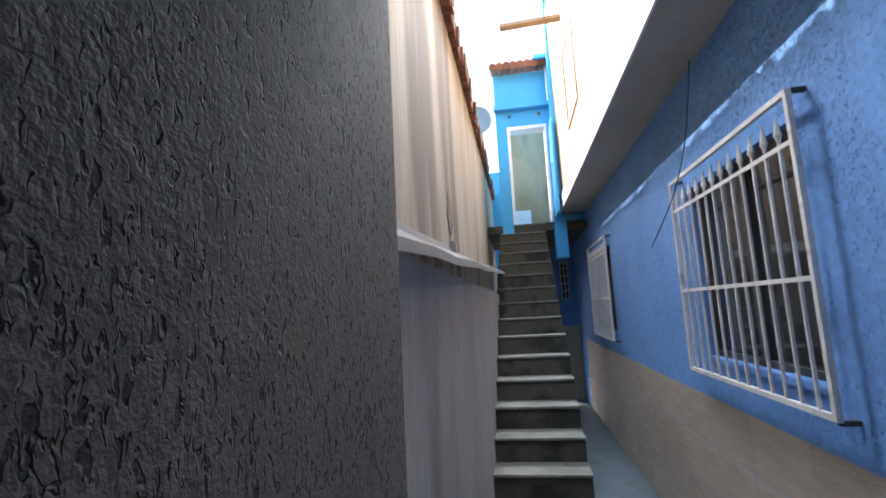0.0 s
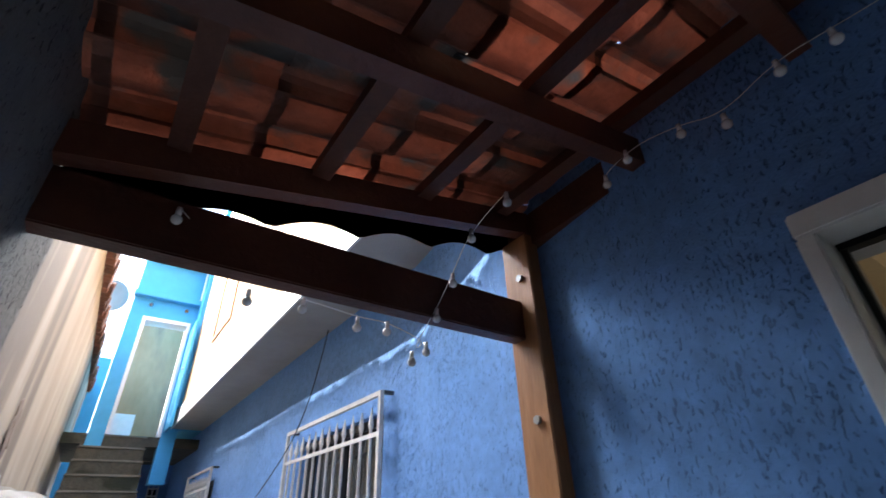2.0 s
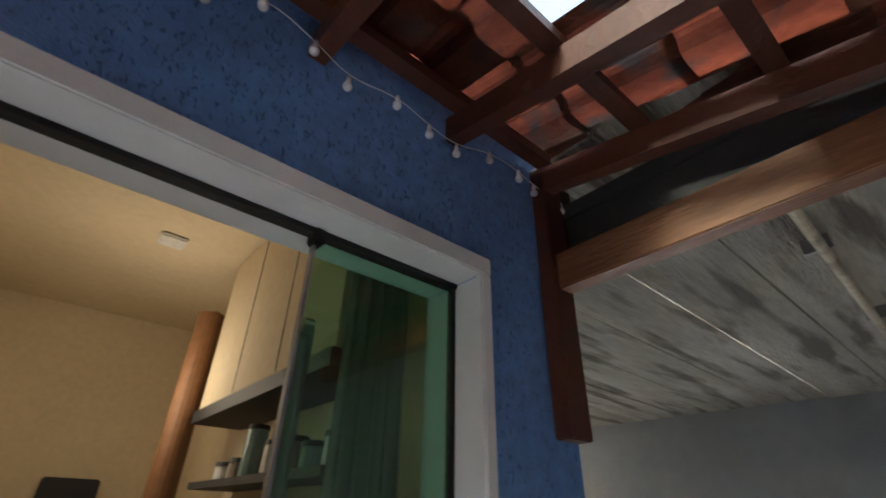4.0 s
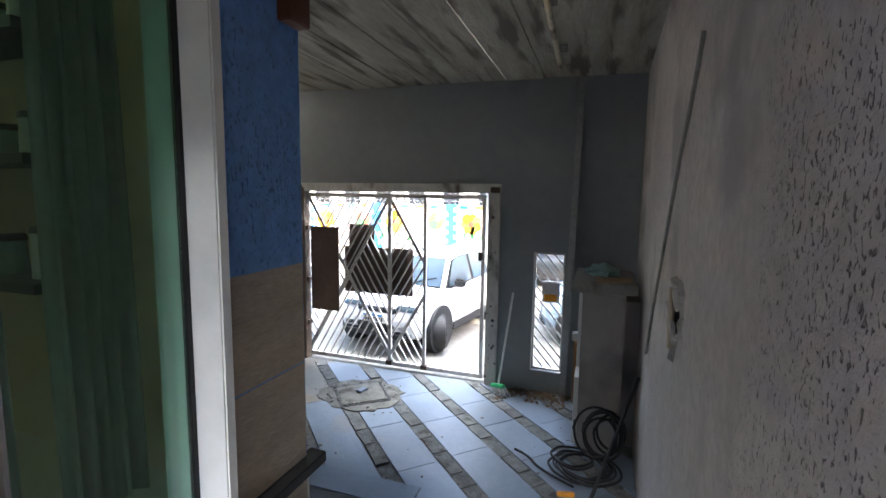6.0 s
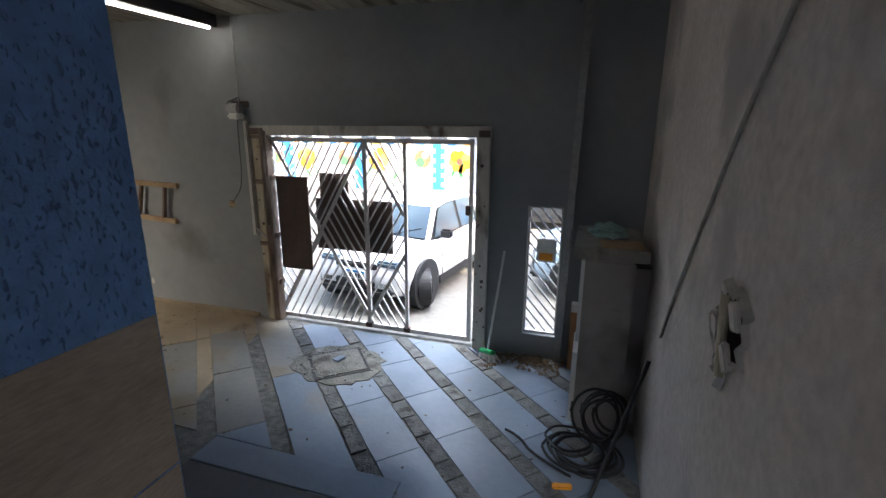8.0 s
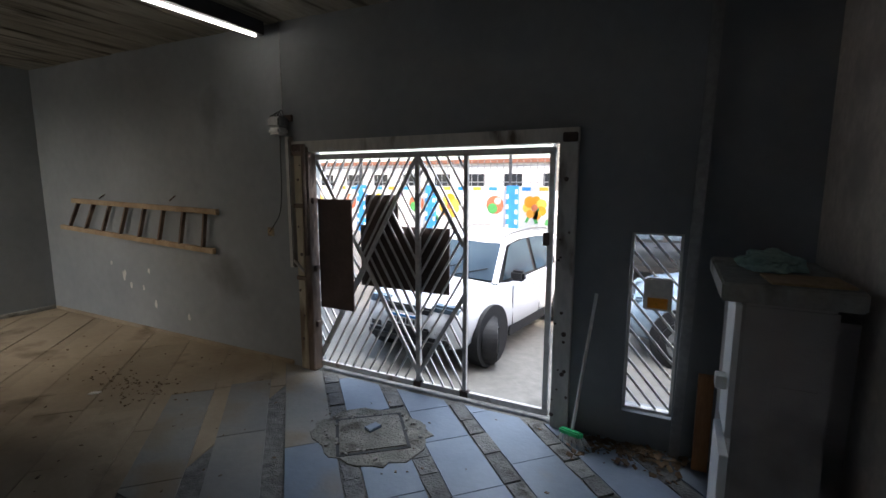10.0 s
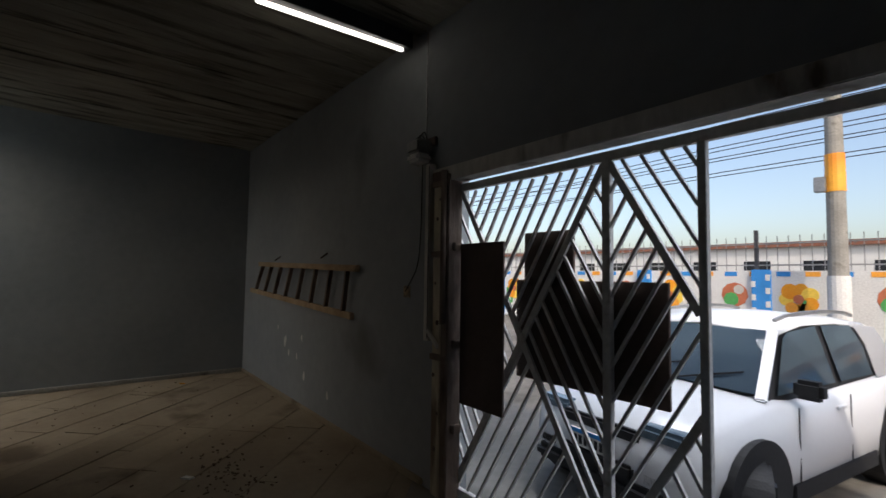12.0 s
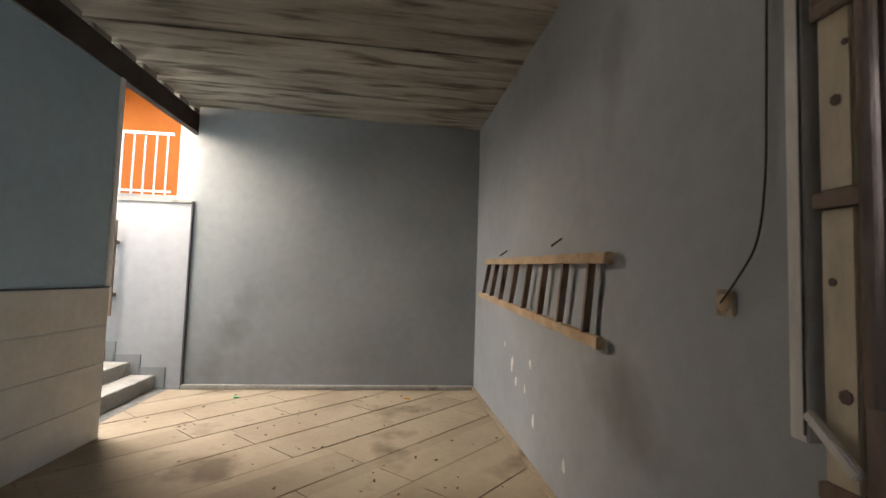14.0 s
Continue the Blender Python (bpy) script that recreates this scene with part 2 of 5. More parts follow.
M_CARB = mat("silver_blue_car_paint", (0.30, 0.40, 0.50), (0.34, 0.44, 0.54), rough=0.25, metal=0.3, bump=0.0)
# Bluish base colour stands in for the sky reflected in the panes.
M_CARGLASS = mat("sky_tinted_car_glass", (0.085, 0.13, 0.17), (0.11, 0.155, 0.195), rough=0.03, bump=0.0, spec=1.0, grain=0.1)
M_MURAL = mat("white_mural_wall", (0.70, 0.70, 0.68), (0.78, 0.78, 0.76), rough=0.8, bump=0.1)
M_MBLUE = mat("mural_blue", (0.03, 0.24, 0.60), rough=0.7, bump=0.05)
M_MORANGE = mat("mural_orange", (0.85, 0.34, 0.04), rough=0.7, bump=0.05)
M_MGREEN = mat("mural_green", (0.08, 0.36, 0.10), rough=0.7, bump=0.05)
M_MYELLOW = mat("mural_yellow", (0.85, 0.55, 0.08), rough=0.7, bump=0.05)
M_MRED = mat("mural_brick_red", (0.50, 0.14, 0.07), (0.60, 0.2, 0.1), rough=0.7, bump=0.05)
M_GREENP = mat("green_plastic", (0.02, 0.40, 0.14), rough=0.4, bump=0.0)
M_BULB = mat("frosted_bulb", (0.72, 0.72, 0.74), rough=0.25, bump=0.0)
M_AMBER = mat("amber_lens", (0.85, 0.28, 0.02), (0.95, 0.45, 0.05), rough=0.25, small=40, bump=0.2)
M_LED = mat("led_tube_glow", (1.0, 0.97, 0.90), (1, 0.97, 0.9), rough=0.4, bump=0.0, emit=2.2)
M_BAG = mat("pale_green_plastic_bag", (0.24, 0.40, 0.38), (0.42, 0.58, 0.55), rough=0.25, bump=0.5, bsize=30)
M_CARD_BOX = mat("cardboard", (0.36, 0.25, 0.15), rough=0.9, bump=0.1)
M_DEBRIS = mat("dry_leaf_litter", (0.09, 0.06, 0.035), (0.16, 0.11, 0.065), rough=0.95, big=20, bump=0.5)
M_RUSTB = mat("rust_brown_steel", (0.13, 0.085, 0.06), (0.26, 0.20, 0.16), rough=0.75, big=5, small=30, bump=0.4, stain=(0.06, 0.035, 0.025), stain_size=5, stain_at=0.5, stretch=(1, 1, 0.3))
M_POST = mat("yellowed_cream_paint", (0.46, 0.39, 0.27), (0.58, 0.51, 0.38), rough=0.6, big=5, small=26, bump=0.35, stain=(0.17, 0.115, 0.075), stain_size=5, stain_at=0.53, stretch=(1, 1, 0.3))
M_LOWWALL = mat("light_grey_paint", (0.32, 0.33, 0.345), (0.38, 0.39, 0.40), rough=0.8, big=0.8, small=9, bump=0.15, grain=0.28, stain=(0.34, 0.34, 0.33), stain_size=1.0, stain_at=0.6)
M_MORTAR = mat("grey_brown_mortar", (0.15, 0.145, 0.125), (0.25, 0.24, 0.21), rough=0.95, big=6, small=35, bump=0.9, bsize=45, dist=0.02, stain=(0.08, 0.075, 0.06), stain_size=5, stain_at=0.55)
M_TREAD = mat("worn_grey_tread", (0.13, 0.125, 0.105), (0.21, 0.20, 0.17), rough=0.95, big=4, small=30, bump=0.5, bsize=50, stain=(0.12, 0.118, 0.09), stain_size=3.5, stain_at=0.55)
M_ALLEYFLOOR = mat("damp_blue_grey_cement", (0.075, 0.095, 0.11), (0.12, 0.145, 0.16), rough=0.55, big=2, small=20, bump=0.3, bsize=30, stain=(0.07, 0.08, 0.07), stain_size=2.0, stain_at=0.57)
M_WOODM = mat("red_brown_beam_wood", (0.17, 0.065, 0.026), (0.27, 0.115, 0.05), rough=0.5, big=5, small=40, bump=0.3, bsize=40, stretch=(0.5, 3, 3))
M_BEAMD = mat("very_dark_beam_wood", (0.022, 0.015, 0.012), (0.05, 0.034, 0.026), rough=0.75, big=4, small=40, bump=0.4)
M_STRIP = mat("split_grey_strip_stone", (0.12, 0.122, 0.12), (0.22, 0.222, 0.215), rough=0.9, big=9, small=45, bump=0.9, bsize=50, dist=0.02, vary=0.25, stain=(0.07, 0.068, 0.06), stain_size=7, stain_at=0.56)
M_SLATED = mat("dust_filmed_floor_slab", (0.18, 0.185, 0.18), (0.26, 0.245, 0.21), rough=0.6, big=1.3, small=14, bump=0.2, bsize=30, vary=0.12, stain=(0.21, 0.17, 0.12), stain_size=1.3, stain_at=0.52, grain=0.28)
M_CHROME = mat("polished_chrome", (0.6, 0.6, 0.6), rough=0.15, metal=1.0, bump=0.0)
M_TARP = mat("dark_grey_gutter_metal", (0.045, 0.045, 0.043), (0.075, 0.072, 0.07), rough=0.7, bump=0.3)
M_GLASSG = glass("green_tinted_glass", (0.62, 0.88, 0.77), 0.10)
M_GLASSC = glass("dusty_skylight_glass", (0.62, 0.62, 0.56), 0.06)
M_WINGLASS = mat("dark_window_glass", (0.02, 0.022, 0.025), rough=0.06, bump=0.0, spec=0.9)
M_PATCH = mat("bare_pale_plaster", (0.50, 0.475, 0.435), (0.62, 0.595, 0.55), rough=0.9, bump=0.2)


# ---- builders ----
def obj(name, bm, material, parent=None, label="", smooth=False):
    me = bpy.data.meshes.new(name)
    bm.to_mesh(me)
    bm.free()
    for mm in material if isinstance(material, (list, tuple)) else [material]:
        me.materials.append(mm)
    if smooth:
        for f in me.polygons:
            f.use_smooth = True
    ob = new(name, me)
    if parent:
        ob.parent = parent
    if label:
        ob["label"] = label
    return ob


def part(name, bm, material, parent, label="", smooth=False):
    return obj(name, bm, material, parent, label, smooth)


def share(name, mesh, parent, m):
    ob = new(name, mesh)
    ob.parent = parent
    ob.matrix_basis = m
    return ob


def thing(name, label, category, at=(0, 0, 0), group="", kind="", rz=0):
    e = new(name)
    e.empty_display_size = 0.1
    e.matrix_basis = pose(*at, 0, 0, rz)
    return tagged(e, label, category, group, kind)


def bx(bm, x0, x1, y0, y1, z0, z1, bevel=0.0, m=None):
    r = bmesh.ops.create_cube(bm, size=1.0)
    vs = r["verts"]
    t = Matrix.Translation(((x0 + x1) / 2, (y0 + y1) / 2, (z0 + z1) / 2)) @ Matrix.Diagonal((abs(x1 - x0), abs(y1 - y0), abs(z1 - z0), 1))
    bmesh.ops.transform(bm, matrix=(m @ t) if m else t, verts=vs)
    if bevel:
        es = list({e for v in vs for e in v.link_edges})
        bmesh.ops.bevel(bm, geom=es, offset=bevel, segments=2, affect="EDGES")
    return bm


def box(*a, bevel=0.0, m=None):
    return bx(bmesh.new(), *a, bevel=bevel, m=m)


def rod(bm, p, q, r0, r1=None, seg=10):
    p, q = Vector(p), Vector(q)
    d = q - p
    r = bmesh.ops.create_cone(bm, cap_ends=True, segments=seg, radius1=r0, radius2=r0 if r1 is None else r1, depth=d.length)
    bmesh.ops.transform(bm, matrix=Matrix.Translation((p + q) / 2) @ d.to_track_quat("Z", "Y").to_matrix().to_4x4(), verts=r["verts"])
    return bm


def bar(bm, p, q, w, h, up=(0, 0, 1), bevel=0.0):
    """A square bar from p to q: w across, h along up."""
    p, q = Vector(p), Vector(q)
    d = (q - p).normalized()
    s = d.cross(Vector(up)).normalized()
    u = s.cross(d)
    m = Matrix((s, d, u)).transposed().to_4x4()
    m.translation = (p + q) / 2
    ln = (q - p).length
    return bx(bm, -w / 2, w / 2, -ln / 2, ln / 2, -h / 2, h / 2, bevel=bevel, m=m)


def tube(name, pts, r, material, parent=None, label="", cyclic=False, res=3):
    cu = bpy.data.curves.new(name, "CURVE")
    cu.dimensions = "3D"
    cu.bevel_depth, cu.bevel_resolution, cu.resolution_u = r, res, 6
    sp = cu.splines.new("NURBS")
    sp.points.add(len(pts) - 1)
    for i, v in enumerate(pts):
        sp.points[i].co = (*v, 1)
    sp.use_endpoint_u, sp.order_u, sp.use_cyclic_u = True, 3, cyclic
    tmp = bpy.data.objects.new(name, cu)
    me = bpy.data.meshes.new_from_object(tmp)
    bpy.data.objects.remove(tmp)
    me.materials.append(material)
    for f in me.polygons:
        f.use_smooth = True
    ob = new(name, me)
    if parent:
        ob.parent = parent
    if label:
        ob["label"] = label
    return ob


def wall(name, a, b, z0, z1, th, material, holes=(), label="", side=1):
    """A wall whose face runs from a to b (plan), thickness th to the side; holes: (s0, s1, z0, z1) along it."""
    a, b = Vector((*a, 0)), Vector((*b, 0))
    ln = (b - a).length
    d = (b - a).normalized()
    nrm = Vector((-d.y, d.x, 0)) * side
    m = Matrix((d, nrm, Vector((0, 0, 1)))).transposed().to_4x4()
    m.translation = a
    ss = sorted({0, ln, *[h[0] for h in holes], *[h[1] for h in holes]})
    zs = sorted({z0, z1, *[h[2] for h in holes], *[h[3] for h in holes]})
    bm = bmesh.new()
    for s0, s1 in zip(ss, ss[1:]):
        run = None
        for w0, w1 in zip(zs, zs[1:]):
            c = ((s0 + s1) / 2, (w0 + w1) / 2)
            solid = not any(h[0] < c[0] < h[1] and h[2] < c[1] < h[3] for h in holes)
            if solid:
                run = (run[0], w1) if run else (w0, w1)
            if run and (not solid or w1 == zs[-1]):
                bx(bm, s0, s1, 0, th, run[0], run[1], m=m)
                run = None
    bmesh.ops.remove_doubles(bm, verts=bm.verts, dist=1e-5)
    ob = obj(name, bm, material)
    return tagged(ob, label, "wall", kind="structure")


def clip(poly, nx, ny, c):
    """Keep the part of a convex polygon with nx*x + ny*y <= c."""
    out = []
    for i, p in enumerate(poly):
        q = poly[(i + 1) % len(poly)]
        dp, dq = nx * p[0] + ny * p[1] - c, nx * q[0] + ny * q[1] - c
        if dp <= 0:
            out.append(p)
        if dp * dq < 0:
            f = dp / (dp - dq)
            out.append((p[0] + f * (q[0] - p[0]), p[1] + f * (q[1] - p[1])))
    return out


def prism(bm, poly, z0, z1):
    lo = [bm.verts.new((x, y, z0)) for x, y in poly]
    hi = [bm.verts.new((x, y, z1)) for x, y in poly]
    bm.faces.new(hi)
    bm.faces.new(lo[::-1])
    for i in range(len(poly)):
        j = (i + 1) % len(poly)
        bm.faces.new((lo[i], lo[j], hi[j], hi[i]))
    return bm

# ---- ground and floors ----
ground = obj("ground", box(-60, 60, -60, 0.0, -0.6, -0.17), M_ROADM)
tagged(ground, "cracked pale concrete street surface outside the gate", "ground", kind="structure")
floor = obj("floor", box(-0.6, 10.3, -0.16, 4.4, -0.3, -0.012), M_GROUT)
tagged(floor, "garage floor of slabs set between rough pebble strips", "floor", kind="structure")
backlot = obj("ground_back", box(-3, 14, 4.0, 30, -0.4, -0.02), M_CONC)
tagged(backlot, "concrete yard under the house and the passages", "ground", kind="structure")
landing = obj("floor_landing", box(-0.3, 1.2, 4.76, 7.3, 0.0, 0.87), M_LOWWALL)
tagged(landing, "grey concrete landing in front of the sliding door", "floor", kind="structure")
alley_floor = obj("floor_alley", box(-0.5, 1.5, 7.3, 16.6, 0.0, 0.55), M_ALLEYFLOOR)
tagged(alley_floor, "damp grey concrete floor of the narrow alley", "floor", kind="structure")

# ---- walls ----
wall_gate = wall("wall_gate", (-0.4, 0.08), (9.9, 0.08), -0.2, 3.95, 0.2, M_GREYWALL, [(1.80, 4.46, -0.15, 2.44), (0.87, 1.23, 0.26, 1.70), (0.84, 0.875, 3.60, 3.635)], "grey painted garage wall with the street gate opening", side=-1)
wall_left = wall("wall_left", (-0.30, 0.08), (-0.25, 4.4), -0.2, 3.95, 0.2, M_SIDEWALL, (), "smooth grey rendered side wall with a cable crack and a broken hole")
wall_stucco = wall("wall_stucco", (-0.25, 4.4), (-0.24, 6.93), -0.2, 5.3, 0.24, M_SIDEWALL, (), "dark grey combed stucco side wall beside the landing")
wall_far = wall("wall_far", (9.66, -0.1), (9.66, 4.04), -0.2, 4.0, 0.2, M_GREYWALL, (), "grey painted end wall of the garage", side=-1)
wall_far_low = wall("wall_far_low", (9.70, 4.05), (9.70, 8.0), -0.2, 2.5, 0.2, M_LOWWALL, (), "low grey wall beside the back steps", side=-1)
wall_house_front = wall("wall_house_front", (1.04, 4.25), (7.76, 3.98), -0.2, 3.42, 0.2, M_PALEBLUE, (), "pale blue painted house front with white tiles below")
wall_house_end = wall("wall_house_end", (7.76, 4.19), (7.76, 9.0), -0.2, 3.42, 0.2, M_PALEBLUE, (), "pale blue end wall of the house")
DOOR = (4.625, 5.757, 1.45, 3.25)
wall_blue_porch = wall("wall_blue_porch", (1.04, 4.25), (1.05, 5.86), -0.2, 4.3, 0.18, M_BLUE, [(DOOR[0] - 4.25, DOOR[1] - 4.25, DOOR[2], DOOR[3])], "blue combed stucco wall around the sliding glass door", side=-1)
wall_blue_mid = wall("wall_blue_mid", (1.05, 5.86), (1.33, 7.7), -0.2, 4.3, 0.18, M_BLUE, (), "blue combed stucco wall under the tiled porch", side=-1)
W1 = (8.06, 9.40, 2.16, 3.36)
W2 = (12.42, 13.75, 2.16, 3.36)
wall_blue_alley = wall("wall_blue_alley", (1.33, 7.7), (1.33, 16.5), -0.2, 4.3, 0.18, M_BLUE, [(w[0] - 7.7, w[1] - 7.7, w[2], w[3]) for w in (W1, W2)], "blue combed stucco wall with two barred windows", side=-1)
wall_alley_low = wall("wall_alley_low", (-0.31, 6.93), (-0.14, 16.6), -0.2, 2.76, 0.3, M_ALLEYGREY, (), "stained grey cement wall along the alley steps")
wall_alley_top = wall("wall_alley_top", (-0.45, 6.93), (-0.42, 17.0), 2.6, 5.36, 0.2, M_CREAM, (), "rain-streaked cream upper wall of the neighbour")
wall_alley_end = wall("wall_alley_end", (0.45, 16.45), (1.33, 16.45), 0.0, 4.3, 0.2, M_BLUE, [(0.57, 0.71, 2.68, 3.52)], "deep blue wall with a small barred window closing the alley")
part("wainscot", box(0.62, 1.33, 16.435, 16.449, 0.5, 2.11), M_WAINS, wall_alley_end, "beige tiles at the foot of the wall")
part("pane", box(1.02, 1.16, 16.52, 16.53, 2.68, 3.52), M_WINGLASS, wall_alley_end)
for z in (2.70, 2.87, 3.04, 3.21, 3.38, 3.50):
    part("bar", box(1.0, 1.18, 16.425, 16.44, z - 0.012, z + 0.012), M_IRON, wall_alley_end)
for x in (1.01, 1.09, 1.17):
    part("bar", box(x - 0.01, x + 0.01, 16.412, 16.424, 2.66, 3.54), M_IRON, wall_alley_end)
# eave of clay tiles on the neighbour's wall
cap = thing("neighbour_eave", "row of weathered clay tile ends on the neighbour's wall", "roof")
bm = bmesh.new()
rod(bm, (-0.95, 0, 0.06), (-0.36, 0, 0.0), 0.085, 0.095, 12)
eave_mesh = bpy.data.meshes.new("roof_tile")
bm.to_mesh(eave_mesh)
bm.free()
eave_mesh.materials.append(M_TILE)
rnd = random.Random(41)
for i in range(80):
    share("roof_tile", eave_mesh, cap, pose(rnd.uniform(-0.02, 0.03), 7.0 + i * 0.13 + rnd.uniform(-0.012, 0.012), 5.285 + rnd.uniform(-0.012, 0.012), 0, 0, rnd.uniform(-2, 2)))

# flashing over the lower wall
flash = thing("wall_flashing", "bent grey sheet-metal flashing on the alley wall", "flashing", kind="structure")
bm = bmesh.new()
N = 12
rows = []
for i in range(N + 1):
    y = 6.94 + i * 0.52
    z = 2.77 + 0.03 * i + 0.008 * math.sin(i * 2.1)
    rows.append([bm.verts.new(v) for v in ((-0.455, y, z + 0.19), (-0.435, y, z + 0.11), (-0.25 + 0.010 * i, y, z), (-0.245 + 0.010 * i, y, z - 0.04))])
for a, b in zip(rows, rows[1:]):
    for j in range(3):
        bm.faces.new((a[j], a[j + 1], b[j + 1], b[j]))
bmesh.ops.solidify(bm, geom=bm.faces[:], thickness=0.004)
part("sheet", bm, M_SOFFIT, flash)

# ---- alley stairs ----
stairs = thing("stairs_alley", "steep mossy concrete steps climbing the alley", "stairs", kind="structure")
for k in range(-3, 15):
    y = 9.8 + 0.309 * k
    z = 1.218 + 0.2 * k
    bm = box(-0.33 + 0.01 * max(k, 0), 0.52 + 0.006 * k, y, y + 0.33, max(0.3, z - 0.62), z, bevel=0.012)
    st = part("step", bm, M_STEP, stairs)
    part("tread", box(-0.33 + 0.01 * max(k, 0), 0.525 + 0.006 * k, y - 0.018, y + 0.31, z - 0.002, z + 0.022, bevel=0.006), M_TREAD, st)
tower = thing("stair_tower", "bright cyan doorway block with a clay tile roof", "building")
part("wall", box(-0.14, 0.06, 14.10, 14.35, 3.4, 5.86), M_CYAN, tower)
part("wall", box(0.77, 0.98, 14.10, 14.35, 3.4, 5.86), M_CYAN, tower)
part("lintel", box(-0.14, 0.98, 14.12, 14.35, 5.86, 6.90), M_CYAN, tower)
part("ledge", box(-0.16, 0.96, 13.98, 14.12, 6.17, 6.26, bevel=0.01), M_CYAN, tower)
part("doorway_wall", box(-0.1, 0.98, 15.9, 16.0, 3.9, 6.4), M_UPPER, tower, "cream wall seen through the open doorway")
part("doorway_foot", box(0.12, 0.45, 15.87, 15.9, 4.04, 4.65), M_WHITE, tower, "patch of white paint low on the cream wall")
part("frame", box(0.06, 0.11, 14.08, 14.36, 4.04, 5.86), M_WHITE, tower)
part("frame", box(0.73, 0.77, 14.08, 14.36, 4.04, 5.86), M_WHITE, tower)
part("frame", box(0.11, 0.73, 14.08, 14.36, 5.80, 5.86), M_WHITE, tower)
leaf = part("door", box(0.79, 0.83, 13.50, 14.07, 4.10, 5.72, bevel=0.005), M_CYAN, tower, "cyan door leaf swung open")
part("handle", rod(bmesh.new(), (0.76, 13.58, 4.95), (0.79, 13.58, 4.95), 0.02), M_ALU, leaf)
# Stair-head slab, with an added stretch over the alley to shade its end.
part("slab", box(-0.42, 1.33, 14.13, 16.5, 3.9, 4.04), M_STEP, tower)
for x in (0.12, 0.66):
    part("bolt", rod(bmesh.new(), (x, 14.09, 6.07), (x, 14.12, 6.07), 0.03, seg=8), M_WINGLASS, tower)
for i in range(9):
    part("roof_tile", rod(bmesh.new(), (-0.12 + i * 0.125, 13.86, 6.95), (-0.12 + i * 0.125, 14.75, 7.28), 0.075, seg=10), M_TILE, tower)
part("downpipe", rod(bmesh.new(), (0.84, 14.06, 6.2), (0.84, 14.06, 7.0), 0.025), M_WHITE, tower)
part("gutter", box(0.62, 0.95, 13.78, 13.86, 6.98, 7.05), M_CYAN, tower)
tube("roof_cable", [(0.86, 13.9, 7.0), (0.90, 13.4, 7.6), (0.93, 12.8, 8.4), (0.95, 12.0, 9.6)], 0.012, M_BLACK)
tagged(bpy.data.objects["roof_cable"], "black cable rising from the stair head roof", "cable")
tagged(obj("cyan_back_wall", box(-1.2, -0.2, 17.0, 17.4, 3.0, 5.9), M_CYAN), "cyan painted wall behind the alley", "building")

# upper storey with balcony slab
upper = thing("upper_storey", "sunlit cream upper storey on a projecting concrete slab", "building")
part("slab", box(0.895, 1.50, 6.75, 14.1, 4.17, 4.36), M_SOFFIT, upper, "grey concrete slab with white edge")
part("edge", box(0.878, 0.8945, 6.75, 14.1, 4.165, 4.40), M_WHITE, upper, "white painted slab edge")
part("wall", box(0.90, 1.10, 6.75, 14.1, 4.361, 7.6), M_UPPER, upper)
part("pillar", box(0.84, 1.04, 13.7, 14.2, 4.42, 8.2), M_CYAN, upper, "cyan corner pillar")
win = part("window", box(0.915, 0.93, 11.2, 12.1, 5.0, 6.0), M_WINGLASS, upper)
for a in ((11.15, 11.2, 4.95, 6.05), (12.1, 12.15, 4.95, 6.05), (11.2, 12.1, 6.0, 6.05), (11.2, 12.1, 4.95, 5.0)):
    part("frame", box(0.885, 0.93, *a), M_WOODL, win)
# Unseen cyan block, added to keep the sun off the alley end.
part("rear_wall", box(1.0, 1.5, 14.2, 16.6, 4.17, 7.6), M_CYAN, upper)
part("roof", box(0.88, 8, 4.4, 14.3, 7.6, 7.75), M_SOFFIT, upper)
part("back_wall", box(1.10, 8, 6.75, 6.9, 4.4, 7.6), M_PALEBLUE, upper)
house_roof = obj("ceiling_house", bx(box(1.22, 7.96, 4.45, 6.35, 4.02, 4.165), 1.52, 7.96, 6.35, 14.0, 4.02, 4.165), M_ROOM)
tagged(house_roof, "cream plastered ceiling slab of the house", "ceiling", kind="structure")
plank = thing("roof_plank", "weathered wooden plank jutting over the alley", "plank")
part("board", bar(bmesh.new(), (0.06, 12.15, 6.61), (1.0, 12.05, 6.575), 0.12, 0.05), M_WOODG, plank)
dish = thing("satellite_dish", "pale grey satellite dish on the alley wall", "antenna")
bm = bmesh.new()
r = bmesh.ops.create_uvsphere(bm, u_segments=24, v_segments=16, radius=0.5)
bmesh.ops.delete(bm, geom=[v for v in bm.verts if v.co.z > -0.36], context="VERTS")
bmesh.ops.solidify(bm, geom=bm.faces[:], thickness=0.01)
bmesh.ops.transform(bm, matrix=pose(-0.36, 14.6, 6.34, 105, 0, 20), verts=bm.verts)
part("reflector", bm, M_SOFFIT, dish, smooth=True)
part("mast", rod(bmesh.new(), (-0.43, 14.5, 5.3), (-0.41, 14.45, 5.95), 0.02), M_ALU, dish)

